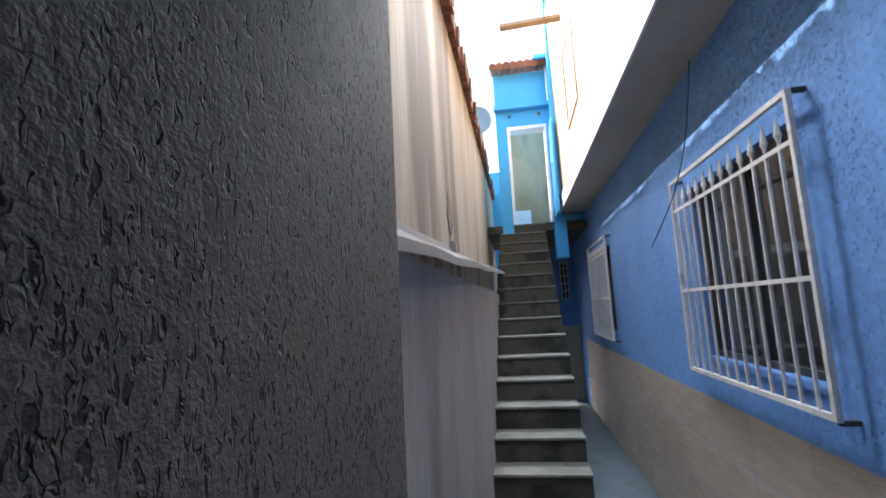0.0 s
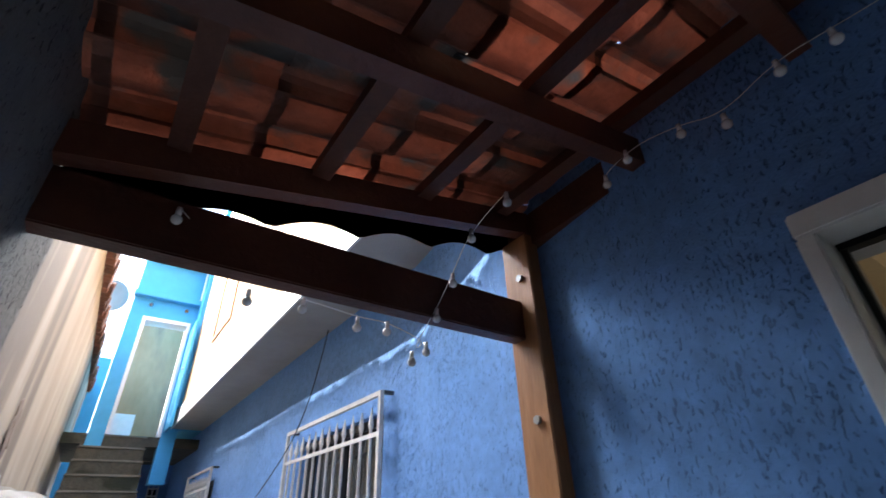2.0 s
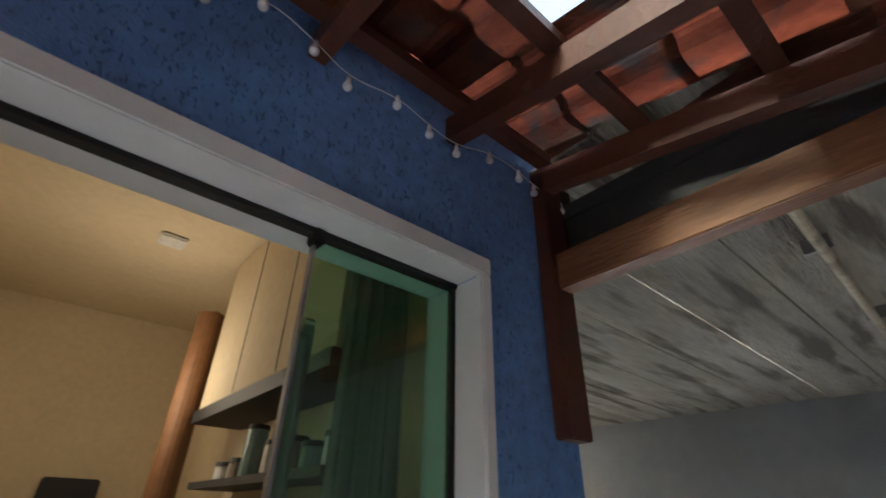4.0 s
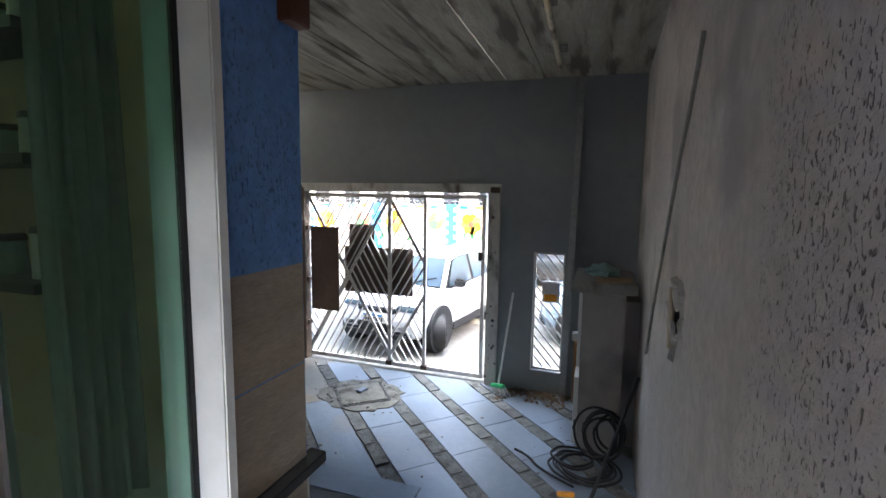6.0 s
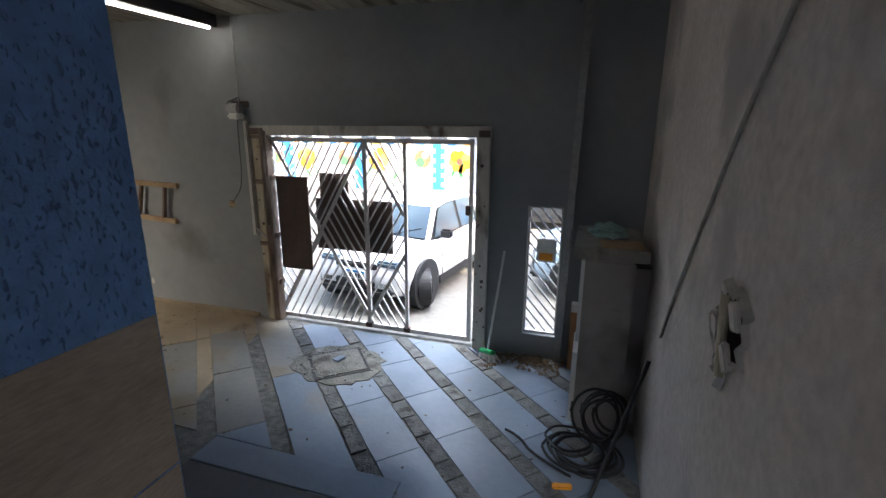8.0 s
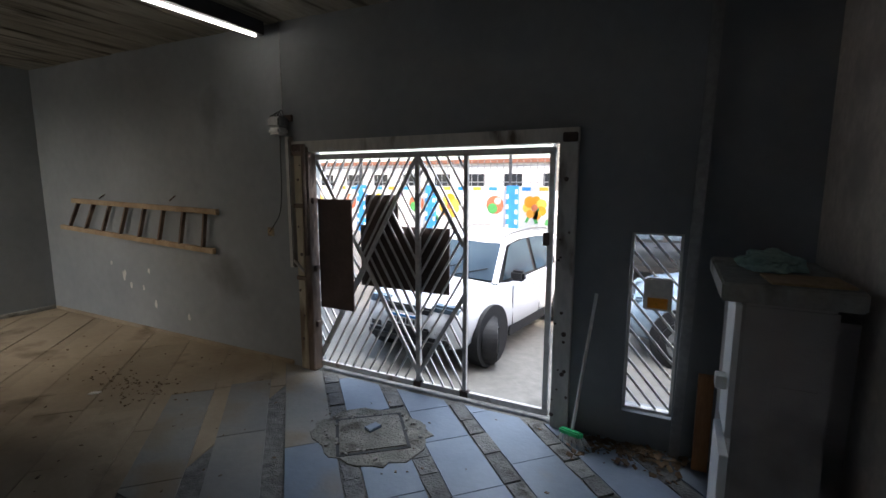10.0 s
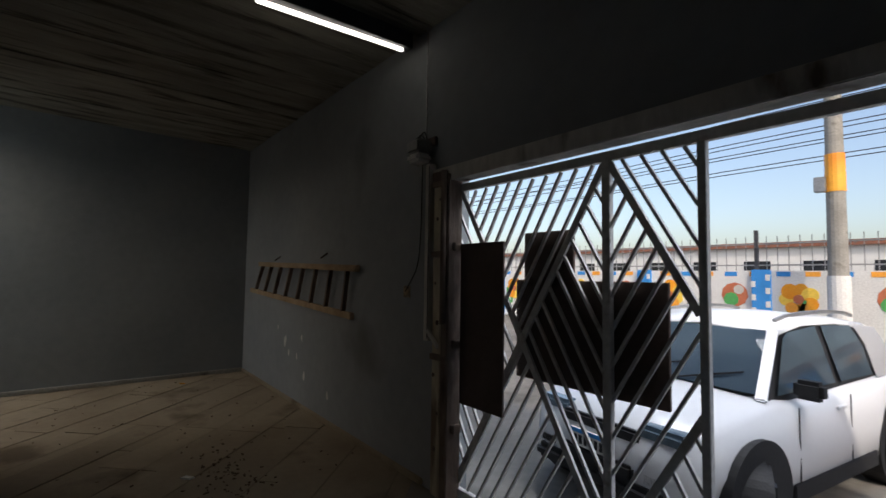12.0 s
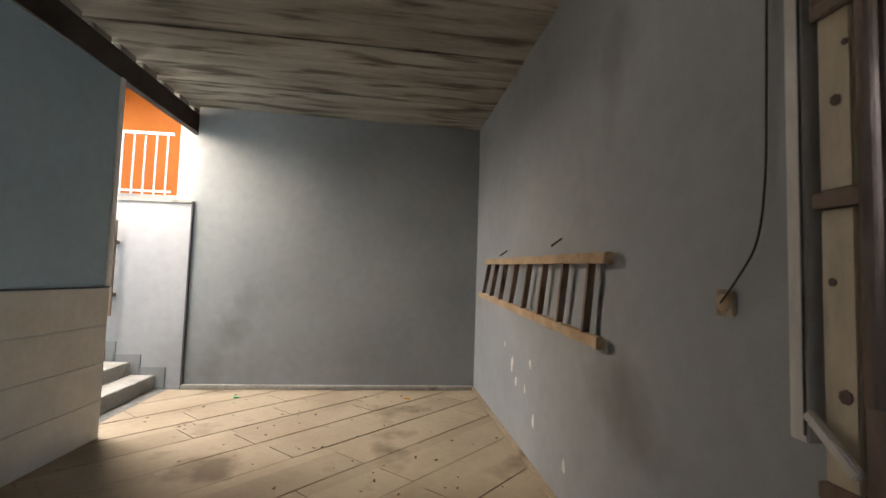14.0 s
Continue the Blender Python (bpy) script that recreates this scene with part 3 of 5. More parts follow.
# ---- barred windows ----
def barred_window(y0, y1, z0, z1, gy0, gy1, gz0, gz1):
    w = thing("window_barred", "white barred window in the blue stucco wall", "window", group="barred alley windows", kind="structure")
    x = 1.36
    part("pane", box(x + 0.05, x + 0.058, y0, y1, z0, z1), M_WINGLASS, w, "dark glass with curtains behind")
    for a, b, c, d in ((y0, y0 + 0.05, z0, z1), (y1 - 0.05, y1, z0, z1), (y0, y1, z0, z0 + 0.05), (y0, y1, z1 - 0.05, z1), ((y0 + y1) / 2 - 0.03, (y0 + y1) / 2 + 0.03, z0, z1)):
        part("window_frame", box(x + 0.02, x + 0.08, a, b, c, d), M_DARKSLAB, w)
    part("window_sill", box(1.315, 1.46, y0, y1, z0 - 0.03, z0 + 0.012, bevel=0.005), M_BLUE, w, "blue painted sill")
    for k in (0.30, 0.62):
        yy = y0 + (y1 - y0) * k
        bm = bmesh.new()
        bx(bm, x + 0.10, x + 0.12, yy - 0.16, yy + 0.12, z0, z1)
        part("curtain", bm, M_CURTAIN, w, "drab curtain behind the glass")
    e = 0.026
    g = part("grille", bx(bx(bx(bx(bmesh.new(), 1.238, 1.262, gy0, gy1, gz1 - e, gz1), 1.238, 1.262, gy0, gy1, gz0, gz0 + e), 1.238, 1.262, gy0, gy0 + e, gz0 + e, gz1 - e), 1.238, 1.262, gy1 - e, gy1, gz0 + e, gz1 - e), M_IRON, w, "white iron frame")
    for zz in (gz0 + 0.56, gz1 - 0.24):
        part("rail", box(1.244, 1.256, gy0 + e, gy1 - e, zz, zz + 0.022), M_IRON, g)
    n = 13
    for i in range(1, n):
        yy = gy0 + (gy1 - gy0) * i / n
        bm = box(1.2435, 1.2565, yy - 0.0065, yy + 0.0065, gz0 + e, gz1 - 0.20)
        rod(bm, (1.25, yy, gz1 - 0.20), (1.25, yy, gz1 - 0.17), 0.007, 0.017, 6)
        rod(bm, (1.25, yy, gz1 - 0.17), (1.25, yy, gz1 - 0.075), 0.017, 0.001, 6)
        part("bar", bm, M_IRON, g)
    for yy, zz in ((gy0 + 0.02, gz0), (gy0 + 0.02, gz1), (gy1 - 0.02, gz0), (gy1 - 0.02, gz1)):
        part("bracket", box(1.255, 1.34, yy - 0.012, yy + 0.012, zz - 0.016, zz + 0.004), M_DARKSLAB, g)
    return w


barred_window(*W1, 7.94, 9.52, 2.06, 3.45)
barred_window(*W2, 12.30, 13.86, 2.06, 3.48)

# ---- sliding door ----
y0, y1, z0, z1 = DOOR
dr = thing("door_sliding", "half-open sliding door of green-tinted glass in a white frame", "door", kind="structure")
for a in ((1.018, 1.25, y0 - 0.034, y0 + 0.004, z0 - 0.02, z1 - 0.0045), (1.018, 1.25, y1 - 0.004, y1 + 0.034, z0 - 0.02, z1 - 0.0045), (1.018, 1.25, y0 - 0.034, y1 + 0.034, z1 - 0.004, z1 + 0.05)):
    part("casing", box(*a, bevel=0.005), M_WHITE, dr, "white plastered door surround")
part("track", box(1.115, 1.145, y0, y1, z1 - 0.019, z1 - 0.005), M_BLACK, dr, "black aluminium track")
part("side_track", box(1.12, 1.14, y0 + 0.005, y0 + 0.017, z0, z1 - 0.02), M_BLACK, dr)
part("side_track", box(1.12, 1.14, y1 - 0.017, y1 - 0.005, z0, z1 - 0.02), M_BLACK, dr)
part("threshold", box(1.0, 1.26, y0 - 0.075, y1 + 0.075, z0 - 0.05, z0, bevel=0.004), M_GRANITE, dr, "black granite threshold")
part("leaf", box(1.125, 1.135, y0 + 0.02, 5.05, z0, z1 - 0.03), M_GLASSG, dr, "green tinted glass leaf")
part("stile", box(1.122, 1.138, 5.050, 5.058, z0, z1 - 0.02), M_ALU, dr, "thin grey metal edge")
part("hanger", box(1.105, 1.145, 5.036, 5.066, z1 - 0.045, z1 - 0.006, bevel=0.005), M_BLACK, dr)
part("lower_ledge", box(0.99, 1.06, 4.2, 4.66, 1.385, 1.425, bevel=0.004), M_GRANITE, dr, "black granite ledge")
for ob in dr.children:
    if ob.name.startswith("leaf"):
        ob.visible_shadow = False

# room behind the door
room_floor = tagged(obj("floor_room", box(1.22, 4.6, 4.45, 7.6, 1.2, 1.43), M_WAINSW), "glossy cream tiled room floor", "floor", kind="structure")
tagged(obj("wall_room_back", box(4.5, 4.6, 4.45, 7.6, 1.43, 4.02), M_ROOM), "cream painted room wall", "wall", kind="structure")
tagged(obj("wall_room_side", box(1.22, 4.5, 6.3, 6.4, 1.43, 4.02), M_ROOM), "cream painted room wall", "wall", kind="structure")
tagged(obj("wall_room_front", box(1.22, 4.5, 4.44, 4.5, 1.43, 4.02), M_ROOM), "cream painted room wall", "wall", kind="structure")
tagged(obj("ceiling_room_beam", box(1.24, 4.5, 5.93, 6.3, 3.80, 4.02), M_ROOM), "cream plastered ceiling beam in the room", "beam", kind="structure")
fit = thing("ceiling_fitting", "small square cream ceiling fitting", "ceiling light", (2.95, 5.14, 4.02))
part("plate", box(-0.07, 0.07, -0.07, 0.07, -0.025, 0.0, bevel=0.01), M_PLASTW, fit)
# Unseen point light, added below the fitting to brighten the room.
room_fill = bpy.data.lights.new("room_fill", "POINT")
room_fill.energy, room_fill.color, room_fill.shadow_soft_size = 0.5, (1.0, 0.90, 0.72), 0.25
new("room_fill", room_fill).location = (2.95, 5.14, 3.25)
cur = thing("curtain", "long pleated green-grey curtain behind the glass leaf", "curtain")


def pleats(ya, yb, x0, depth, waves, ztop, zbot, lean=0.0):
    """Hanging cloth: folds deepen and drift towards the hem."""
    bm = bmesh.new()
    rows_ = []
    for k in range(9):
        f = k / 8
        row = []
        for i in range(73):
            u = i / 72
            a = u * waves * 2 * math.pi
            xx = x0 + (0.55 + 0.45 * f) * depth * (math.sin(a + 0.5 * math.sin(3 * f)) + 0.35 * math.sin(2.3 * a + 1))
            row.append(bm.verts.new((xx, ya + (yb - ya) * u + lean * f + 0.008 * math.sin(a * 2 + 2 * f), ztop + (zbot - ztop) * f)))
        rows_.append(row)
    for a, b in zip(rows_, rows_[1:]):
        for i in range(72):
            bm.faces.new((a[i], a[i + 1], b[i + 1], b[i]))
    bmesh.ops.solidify(bm, geom=bm.faces[:], thickness=0.003)
    return bm


part("cloth", pleats(4.60, 4.82, 1.37, 0.035, 5, 3.40, 1.47), M_CURTAIN, cur, smooth=True)
part("cloth", pleats(4.895, 4.955, 1.40, 0.022, 2, 3.12, 1.47), M_CURTAIN, cur, smooth=True)
part("rod", rod(bmesh.new(), (1.37, 4.5, 3.43), (1.37, 6.25, 3.43), 0.014), M_BLACK, cur)
ring = bmesh.new()
rod(ring, (1.40, 4.91, 3.12), (1.40, 4.94, 3.12), 0.028, seg=16)
part("eyelet", ring, M_CHROME, cur)
pole = thing("rolled_blind", "brown rolled cloth standing on end beside the cupboard", "rolled cloth")
part("cloth", rod(bmesh.new(), (3.10, 4.80, 1.43), (3.10, 4.80, 3.70), 0.075, 0.07, 18), M_PVC, pole, smooth=False)
part("cap", rod(bmesh.new(), (3.10, 4.80, 3.70), (3.10, 4.80, 3.72), 0.045, 0.04, 16), M_CHROME, pole)
cup = thing("wall_cupboard", "cream wall cupboard with dark lower edge", "cupboard")
part("body", box(1.55, 3.0, 4.51, 4.75, 3.14, 4.0, bevel=0.004), M_ROOM, cup)
part("edge", box(1.54, 3.01, 4.51, 4.77, 3.08, 3.14), M_BLACK, cup)
for x in (2.03, 2.51):
    part("joint", box(x - 0.003, x + 0.003, 4.748, 4.752, 3.16, 3.98), M_BLACK, cup)
shelf = thing("crockery_shelf", "dark shelf crowded with pale crockery below the cupboard", "shelf")
for z in (2.05, 2.42, 2.78):
    sh = part("board", box(1.6, 2.95, 4.51, 4.72, z, z + 0.03), M_DARKSLAB, shelf)
rs = random.Random(61)
for z in (2.08, 2.45, 2.81):
    for k in range(7):
        x = 1.7 + k * 0.185 + rs.uniform(-0.03, 0.03)
        h = rs.uniform(0.06, 0.2)
        jar = thing("storage_jar", "pale lidded jar on the kitchen shelf", "jar", (x, 4.61, z), group="kitchen jars")
        part("body", rod(bmesh.new(), (0, 0, 0), (0, 0, h), 0.05, 0.045, 14), (M_PLASTW, M_BAG, M_WAINS)[k % 3], jar)
        part("lid", rod(bmesh.new(), (0, 0, h), (0, 0, h + 0.02), 0.05, 0.045, 14), M_DARKSLAB, jar)
box_ = thing("wall_speaker", "small dark box mounted on the cream room wall", "speaker", (4.5, 5.06, 2.63))
part("body", box(-0.10, 0.0, -0.16, 0.16, 0, 0.24, bevel=0.01), M_BLACK, box_)

# ---- tiled porch ----
porch = thing("porch_roof", "porch roof of clay tiles on dark red wooden rafters with a glass tile", "roof")
SL = 0.2


def roof_z(x):
    return 3.70 - SL * (1.06 - x)


for y in (6.58, 6.07, 5.63, 5.17, 4.72, 4.33):
    lift = 0.045 if y > 6.5 else 0.01
    bm = bar(bmesh.new(), (1.12, y, roof_z(1.12) + lift), (-0.34, y, roof_z(-0.34) + lift), 0.048, 0.09)
    part("rafter", bm, M_WOOD, porch)
for x in (0.98, 0.64, 0.30, -0.04):
    part("batten", bar(bmesh.new(), (x, 4.2, roof_z(x) + 0.085), (x, 6.72, roof_z(x) + 0.085), 0.05, 0.04), M_WOOD, porch)
part("wall_plate", bar(bmesh.new(), (1.07, 4.2, roof_z(1.1) + 0.02), (1.14, 6.7, roof_z(1.1) + 0.02), 0.05, 0.13), M_WOOD, porch)
# scalloped fascia
bm = bmesh.new()
prev = None
for i in range(57):
    x = -0.24 + 1.38 * i / 56
    zb = roof_z(x) - 0.045 + 0.035 * abs(math.sin((x + 0.3) * math.pi / 0.26))
    pair = [bm.verts.new((x, 6.675, zb)), bm.verts.new((x, 6.675, roof_z(x) + 0.14))]
    if prev:
        bm.faces.new((prev[0], pair[0], pair[1], prev[1]))
    prev = pair
bmesh.ops.solidify(bm, geom=bm.faces[:], thickness=0.03)
part("fascia", bm, M_WOOD, porch, "scalloped dark wooden fascia board")
part("beam", bar(bmesh.new(), (-0.25, 6.64, 3.375), (1.12, 6.64, 3.375), 0.06, 0.14, bevel=0.004), M_WOOD, porch)
part("beam", bar(bmesh.new(), (-0.25, 4.30, 3.345), (1.05, 4.30, 3.345), 0.06, 0.12, bevel=0.004), M_WOODM, porch, "red-brown wooden beam")
post1 = part("post", box(1.08, 1.14, 6.55, 6.68, 2.77, 3.70, bevel=0.004), M_WOODL, porch, "orange-brown bolted post")
for z in (3.53, 3.045):
    part("bolt", rod(bmesh.new(), (1.07, 6.60, z), (1.09, 6.60, z), 0.014, seg=6), M_ALU, post1)
part("post", box(0.985, 1.035, 4.26, 4.36, 2.86, 3.72, bevel=0.004), M_WOOD, porch)
gut = thing("roof_gutter", "dark grey sheet-metal gutter between the porch tiles and the garage roof", "gutter")
part("trough", box(-0.30, 1.03, 4.10, 4.22, 3.415, 3.60, bevel=0.01), M_TARP, gut)
part("lip", box(-0.30, 1.03, 4.215, 4.235, 3.585, 3.64), M_TARP, gut)
# one curved clay tile: a pan and a cover
TL, TW = 0.38, 0.205
bm = bmesh.new()
prev = None
for f, z in ((0, 0.004), (0.05, 0.0), (0.2, -0.004), (0.4, -0.004), (0.58, 0.0), (0.63, 0.012), (0.68, 0.036), (0.76, 0.044), (0.88, 0.044), (0.95, 0.034), (1.0, 0.006), (1.06, 0.008)):
    y = (f - 0.5) * TW
    pair = [bm.verts.new((-TL / 2, y, z)), bm.verts.new((TL / 2, y, z + 0.014))]
    if prev:
        bm.faces.new((prev[0], pair[0], pair[1], prev[1]))
    prev = pair
bmesh.ops.solidify(bm, geom=bm.faces[:], thickness=0.010)
tile_mesh = bpy.data.meshes.new("roof_tile")
bm.to_mesh(tile_mesh)
bm.free()
tile_mesh.materials.append(M_TILE)
rnd = random.Random(5)
for i in range(5):
    for j in range(13):
        x = 0.98 - 0.34 * i
        y = 4.22 + j * 0.205
        if i == 2 and j in (3, 4, 5):
            x = 0.13
        if i == 1 and j in (3, 4, 5):
            x = 0.83
        m = pose(x, y, roof_z(x) + 0.145 + rnd.uniform(-0.004, 0.004), 0, -math.degrees(math.atan(SL)) + 2 + rnd.uniform(-1, 1), rnd.uniform(-1.2, 1.2))
        share("roof_tile", tile_mesh, porch, m)
part("glass_tile", box(-0.19, 0.19, -0.30, 0.30, 0, 0.01, m=pose(0.45, 5.04, roof_z(0.45) + 0.155, 0, -11, 0)), M_GLASSC, porch, "dusty glass skylight tile")

# porch lamp
lamp = thing("porch_lamp", "white bulb in a white ceramic holder under the porch", "lamp")
bm = bmesh.new()
rod(bm, (0.33, 5.62, 3.52), (0.33, 5.62, 3.46), 0.075, 0.07, 24)
rod(bm, (0.33, 5.62, 3.46), (0.33, 5.62, 3.41), 0.045, 0.04, 20)
part("holder", bm, M_PLASTW, lamp, smooth=False)
bm = bmesh.new()
bmesh.ops.create_uvsphere(bm, u_segments=20, v_segments=14, radius=0.036, matrix=Matrix.Translation((0.33, 5.62, 3.355)))
rod(bm, (0.33, 5.62, 3.41), (0.33, 5.62, 3.37), 0.022, 0.03, 16)
part("bulb", bm, M_BULB, lamp, smooth=True)

# string of small bulbs
def bulb_string(pts, name="fairy_light_string"):
    s = thing(name, "string of small white bulbs hung along the porch", "string lights", group="porch string lights")
    tube("wire", pts, 0.0012, M_WHITE, s)
    for p in pts:
        bm = bmesh.new()
        bmesh.ops.create_uvsphere(bm, u_segments=10, v_segments=8, radius=0.0125, matrix=Matrix.Translation((p[0], p[1], p[2] - 0.032)))
        rod(bm, (p[0], p[1], p[2]), (p[0], p[1], p[2] - 0.022), 0.006, 0.007, 8)
        part("bulb", bm, M_BULB, s, smooth=True)


bulb_string([(0.99 + 0.02 * math.sin(i * 2), 4.26 + i * 0.118 + 0.02 * math.sin(i * 3.1), 3.635 + 0.022 * math.sin(i * 0.9) + 0.015 * math.sin(i * 2.3)) for i in range(17)])
bulb_string([(0.70, 6.25, 3.53), (0.68, 6.38, 3.48), (0.70, 6.50, 3.40), (0.71, 6.60, 3.33), (0.68, 6.69, 3.22), (0.75, 6.72, 3.27), (0.60, 6.70, 3.30), (0.50, 6.69, 3.29), (0.34, 6.69, 3.31), (0.2, 6.69, 3.30), (0.0, 6.60, 3.42)])

# ---- steps from landing to garage ----
down = thing("stairs_landing", "concrete steps from the landing down to the garage", "stairs", kind="structure")
for i in range(4):
    part("step", box(-0.26, 1.0, 4.40 - 0.36 * i, 4.76 - 0.36 * i, -0.1, 0.696 - 0.174 * i, bevel=0.008), M_CONC, down)

# ---- garage roof ----
bm = bmesh.new()
NX = 24
pw = 10.6 / NX
rnd = random.Random(17)
for i in range(NX):
    x = -0.55 + i * pw
    dz = rnd.uniform(0, 0.012)
    bx(bm, x + 0.006, x + pw - 0.006, -0.35, 4.34, dz, dz + 0.014)
    bx(bm, x - 0.03, x + 0.03, -0.35, 4.34, 0.03 + dz * 0.3, 0.045 + dz * 0.3)
    bx(bm, x + 0.006, x + 0.02, -0.35, 4.34, dz + 0.014, dz + 0.05)
for v in bm.verts:
    v.co.z += 3.66 + 0.012 * v.co.x + 0.017 * (v.co.y + 0.35)
garage_roof = obj("ceiling_garage", bm, M_FIBRO)
tagged(garage_roof, "weathered grey fibre-cement channel roof sheets over the garage", "ceiling", kind="structure")
gb = thing("garage_beam", "dark wooden beam carrying the garage roof edge", "beam")
part("beam", bar(bmesh.new(), (1.0, 4.22, 3.60), (9.9, 4.12, 3.64), 0.09, 0.26, bevel=0.006), M_BEAMD, gb)

cond = thing("ceiling_conduit", "yellowed plastic conduit slung under the garage roof", "conduit")
part("pipe", rod(bmesh.new(), (0.47, 3.75, 3.655), (0.55, 0.80, 3.61), 0.022, seg=12), M_POST, cond)
part("junction_box", box(0.60, 0.70, 3.66, 3.76, 3.62, 3.68, bevel=0.008), M_BLACK, cond)
for y in (3.2, 2.2, 1.2):
    part("clip", box(0.45, 0.55, y - 0.012, y + 0.012, 3.635 + 0.015 * (y - 2.2), 3.70 + 0.015 * (y - 2.2)), M_ALU, cond)

# ---- street gate ----
gate = thing("street_gate", "white iron gate with diagonal bars and an open walk-through panel", "gate")
GY = 0.0
S = 1.72


def frame_bar(x0, x1, z0, z1, label=""):
    return part("frame_bar", box(x0, x1, GY - 0.02, GY + 0.02, z0, z1, bevel=0.003), M_IRON, gate, label)


frame_bar(1.44, 4.06, 2.31, 2.365)
frame_bar(1.44, 4.06, 0.03, 0.085)
frame_bar(4.03, 4.075, 0.085, 2.31)
frame_bar(2.725, 2.775, 0.085, 2.31)
frame_bar(2.225, 2.265, 0.085, 2.31)
frame_bar(1.445, 1.49, 0.085, 2.31)


def diag_bars(x_m, sgn, width, zlo, zhi):
    """Bars of one leaf; u runs from the middle stile outwards."""
    za, zb = zhi, zlo + 0.1
    spans = []
    for fam in (0, 1):
        c = -S * width if fam else zlo
        hi = zhi if fam else zhi + S * width
        k = 0
        while True:
            cc = c + k * 0.19 + 0.08
            k += 1
            if cc > hi + S * width:
                break
            run = []
            for i in range(161):
                u = width * i / 160
                z = cc - S * u if fam == 0 else cc + S * u
                z1, z2 = za - S * u, zb + S * u
                side = (z > z1) == (z > z2)
                ok = zlo < z < zhi and (side if fam == 0 else not side)
                if ok:
                    run.append((u, z))
                if (not ok or i == 160) and run:
                    if len(run) > 6:
                        spans.append((run[0], run[-1], 0.017))
                    run = []
    for f in (0, 1):
        run = [(width * i / 160, (za - S * width * i / 160) if f == 0 else (zb + S * width * i / 160)) for i in range(161)]
        run = [p for p in run if zlo < p[1] < zhi]
        spans.append((run[0], run[-1], 0.04))
    for (u0, w0), (u1, w1), wd in spans:
        bm = bar(bmesh.new(), (x_m + sgn * u0, GY + (0.004 if wd > 0.03 else 0), w0), (x_m + sgn * u1, GY + (0.004 if wd > 0.03 else 0), w1), 0.02, wd, up=(0.3, 0, 1))
        part("bar", bm, M_IRON, gate)


diag_bars(2.76, 1, 1.28, 0.085, 2.31)
diag_bars(2.74, -1, 0.475, 0.085, 2.31)
for x0, x1, z0, z1 in ((3.51, 3.955, 0.72, 1.90), (3.0, 3.39, 1.60, 1.95), (2.43, 3.46, 1.0, 1.64)):
    dy = 0.08 if x0 > 3.5 else 0.0
    part("sheet", box(x0, x1, GY - 0.05 + dy, GY - 0.03 + dy, z0, z1, bevel=0.003), M_RUST, gate, "dark rusty sheet metal plate")
for x, z in ((2.76, 0.12), (2.245, 0.1)):
    part("rust_foot", box(x - 0.05, x + 0.05, GY - 0.03, GY + 0.03, 0.03, 0.10, bevel=0.01), M_RUST, gate)
part("latch", box(1.47, 1.52, GY + 0.02, GY + 0.05, 1.55, 1.66, bevel=0.005), M_RUST, gate)

jambs = thing("gate_frame", "peeling white gate posts and timber header", "gate frame", kind="structure")
part("post", box(1.245, 1.39, 0.0, 0.13, 0.0, 2.39, bevel=0.006), M_PEEL, jambs)
part("header", box(1.24, 4.30, -0.02, 0.12, 2.388, 2.50, bevel=0.006), M_PEEL, jambs)
part("block", box(1.25, 1.36, 0.02, 0.16, 2.39, 2.46, bevel=0.006), M_RUST, jambs)
part("rusty_post", box(3.995, 4.08, 0.0, 0.14, 0.0, 2.44, bevel=0.008), M_RUSTB, jambs, "rust-brown steel post")
part("pipe_post", rod(bmesh.new(), (4.03, 0.16, 1.30), (4.03, 0.16, 2.46), 0.022, seg=14), M_RUSTB, jambs)
for z0, z1 in ((0.0, 1.02), (1.06, 1.80), (1.85, 2.36)):
    part("panel", box(4.095, 4.195, 0.04, 0.13, z0, z1, bevel=0.006), M_POST, jambs, "cream painted post panel")
for z in (1.04, 1.825, 2.37):
    part("strap", box(4.01, 4.20, 0.035, 0.15, z - 0.022, z + 0.022, bevel=0.004), M_RUSTB, jambs, "rusty steel strap")
track = part("guide_rail", box(4.225, 4.285, 0.085, 0.15, 1.15, 2.55, bevel=0.004), M_PEEL, jambs, "pale steel guide rail")
part("slit", box(4.228, 4.235, 0.15, 0.154, 1.17, 2.53), M_BLACK, track)
part("slide_bolt", bar(bmesh.new(), (4.21, 0.165, 1.24), (4.07, 0.165, 1.12), 0.022, 0.035, bevel=0.006), M_PEEL, jambs)
part("block", box(4.03, 4.21, 0.04, 0.14, 2.395, 2.47, bevel=0.006), M_RUST, jambs)
for z in (0.5, 1.12, 1.85):
    part("hinge", box(3.96, 4.01, 0.02, 0.10, z, z + 0.06, bevel=0.006), M_RUSTB, jambs)
for x, z, r0 in ((4.15, 0.35, 0.02), (4.12, 0.62, 0.014), (4.17, 0.9, 0.016), (4.13, 1.3, 0.02), (4.16, 1.6, 0.012), (4.14, 2.1, 0.016), (4.11, 2.25, 0.01)):
    part("paint_chip", rod(bmesh.new(), (x, 0.128, z), (x, 0.1335, z), r0, seg=7), M_RUST, jambs)
rnd = random.Random(31)
for i in range(16):
    x, z, r0 = rnd.uniform(1.26, 1.38), rnd.uniform(0.05, 2.2), rnd.uniform(0.008, 0.022)
    part("paint_chip", rod(bmesh.new(), (x, 0.129, z), (x, 0.133, z), r0, seg=7), M_RUST, jambs)

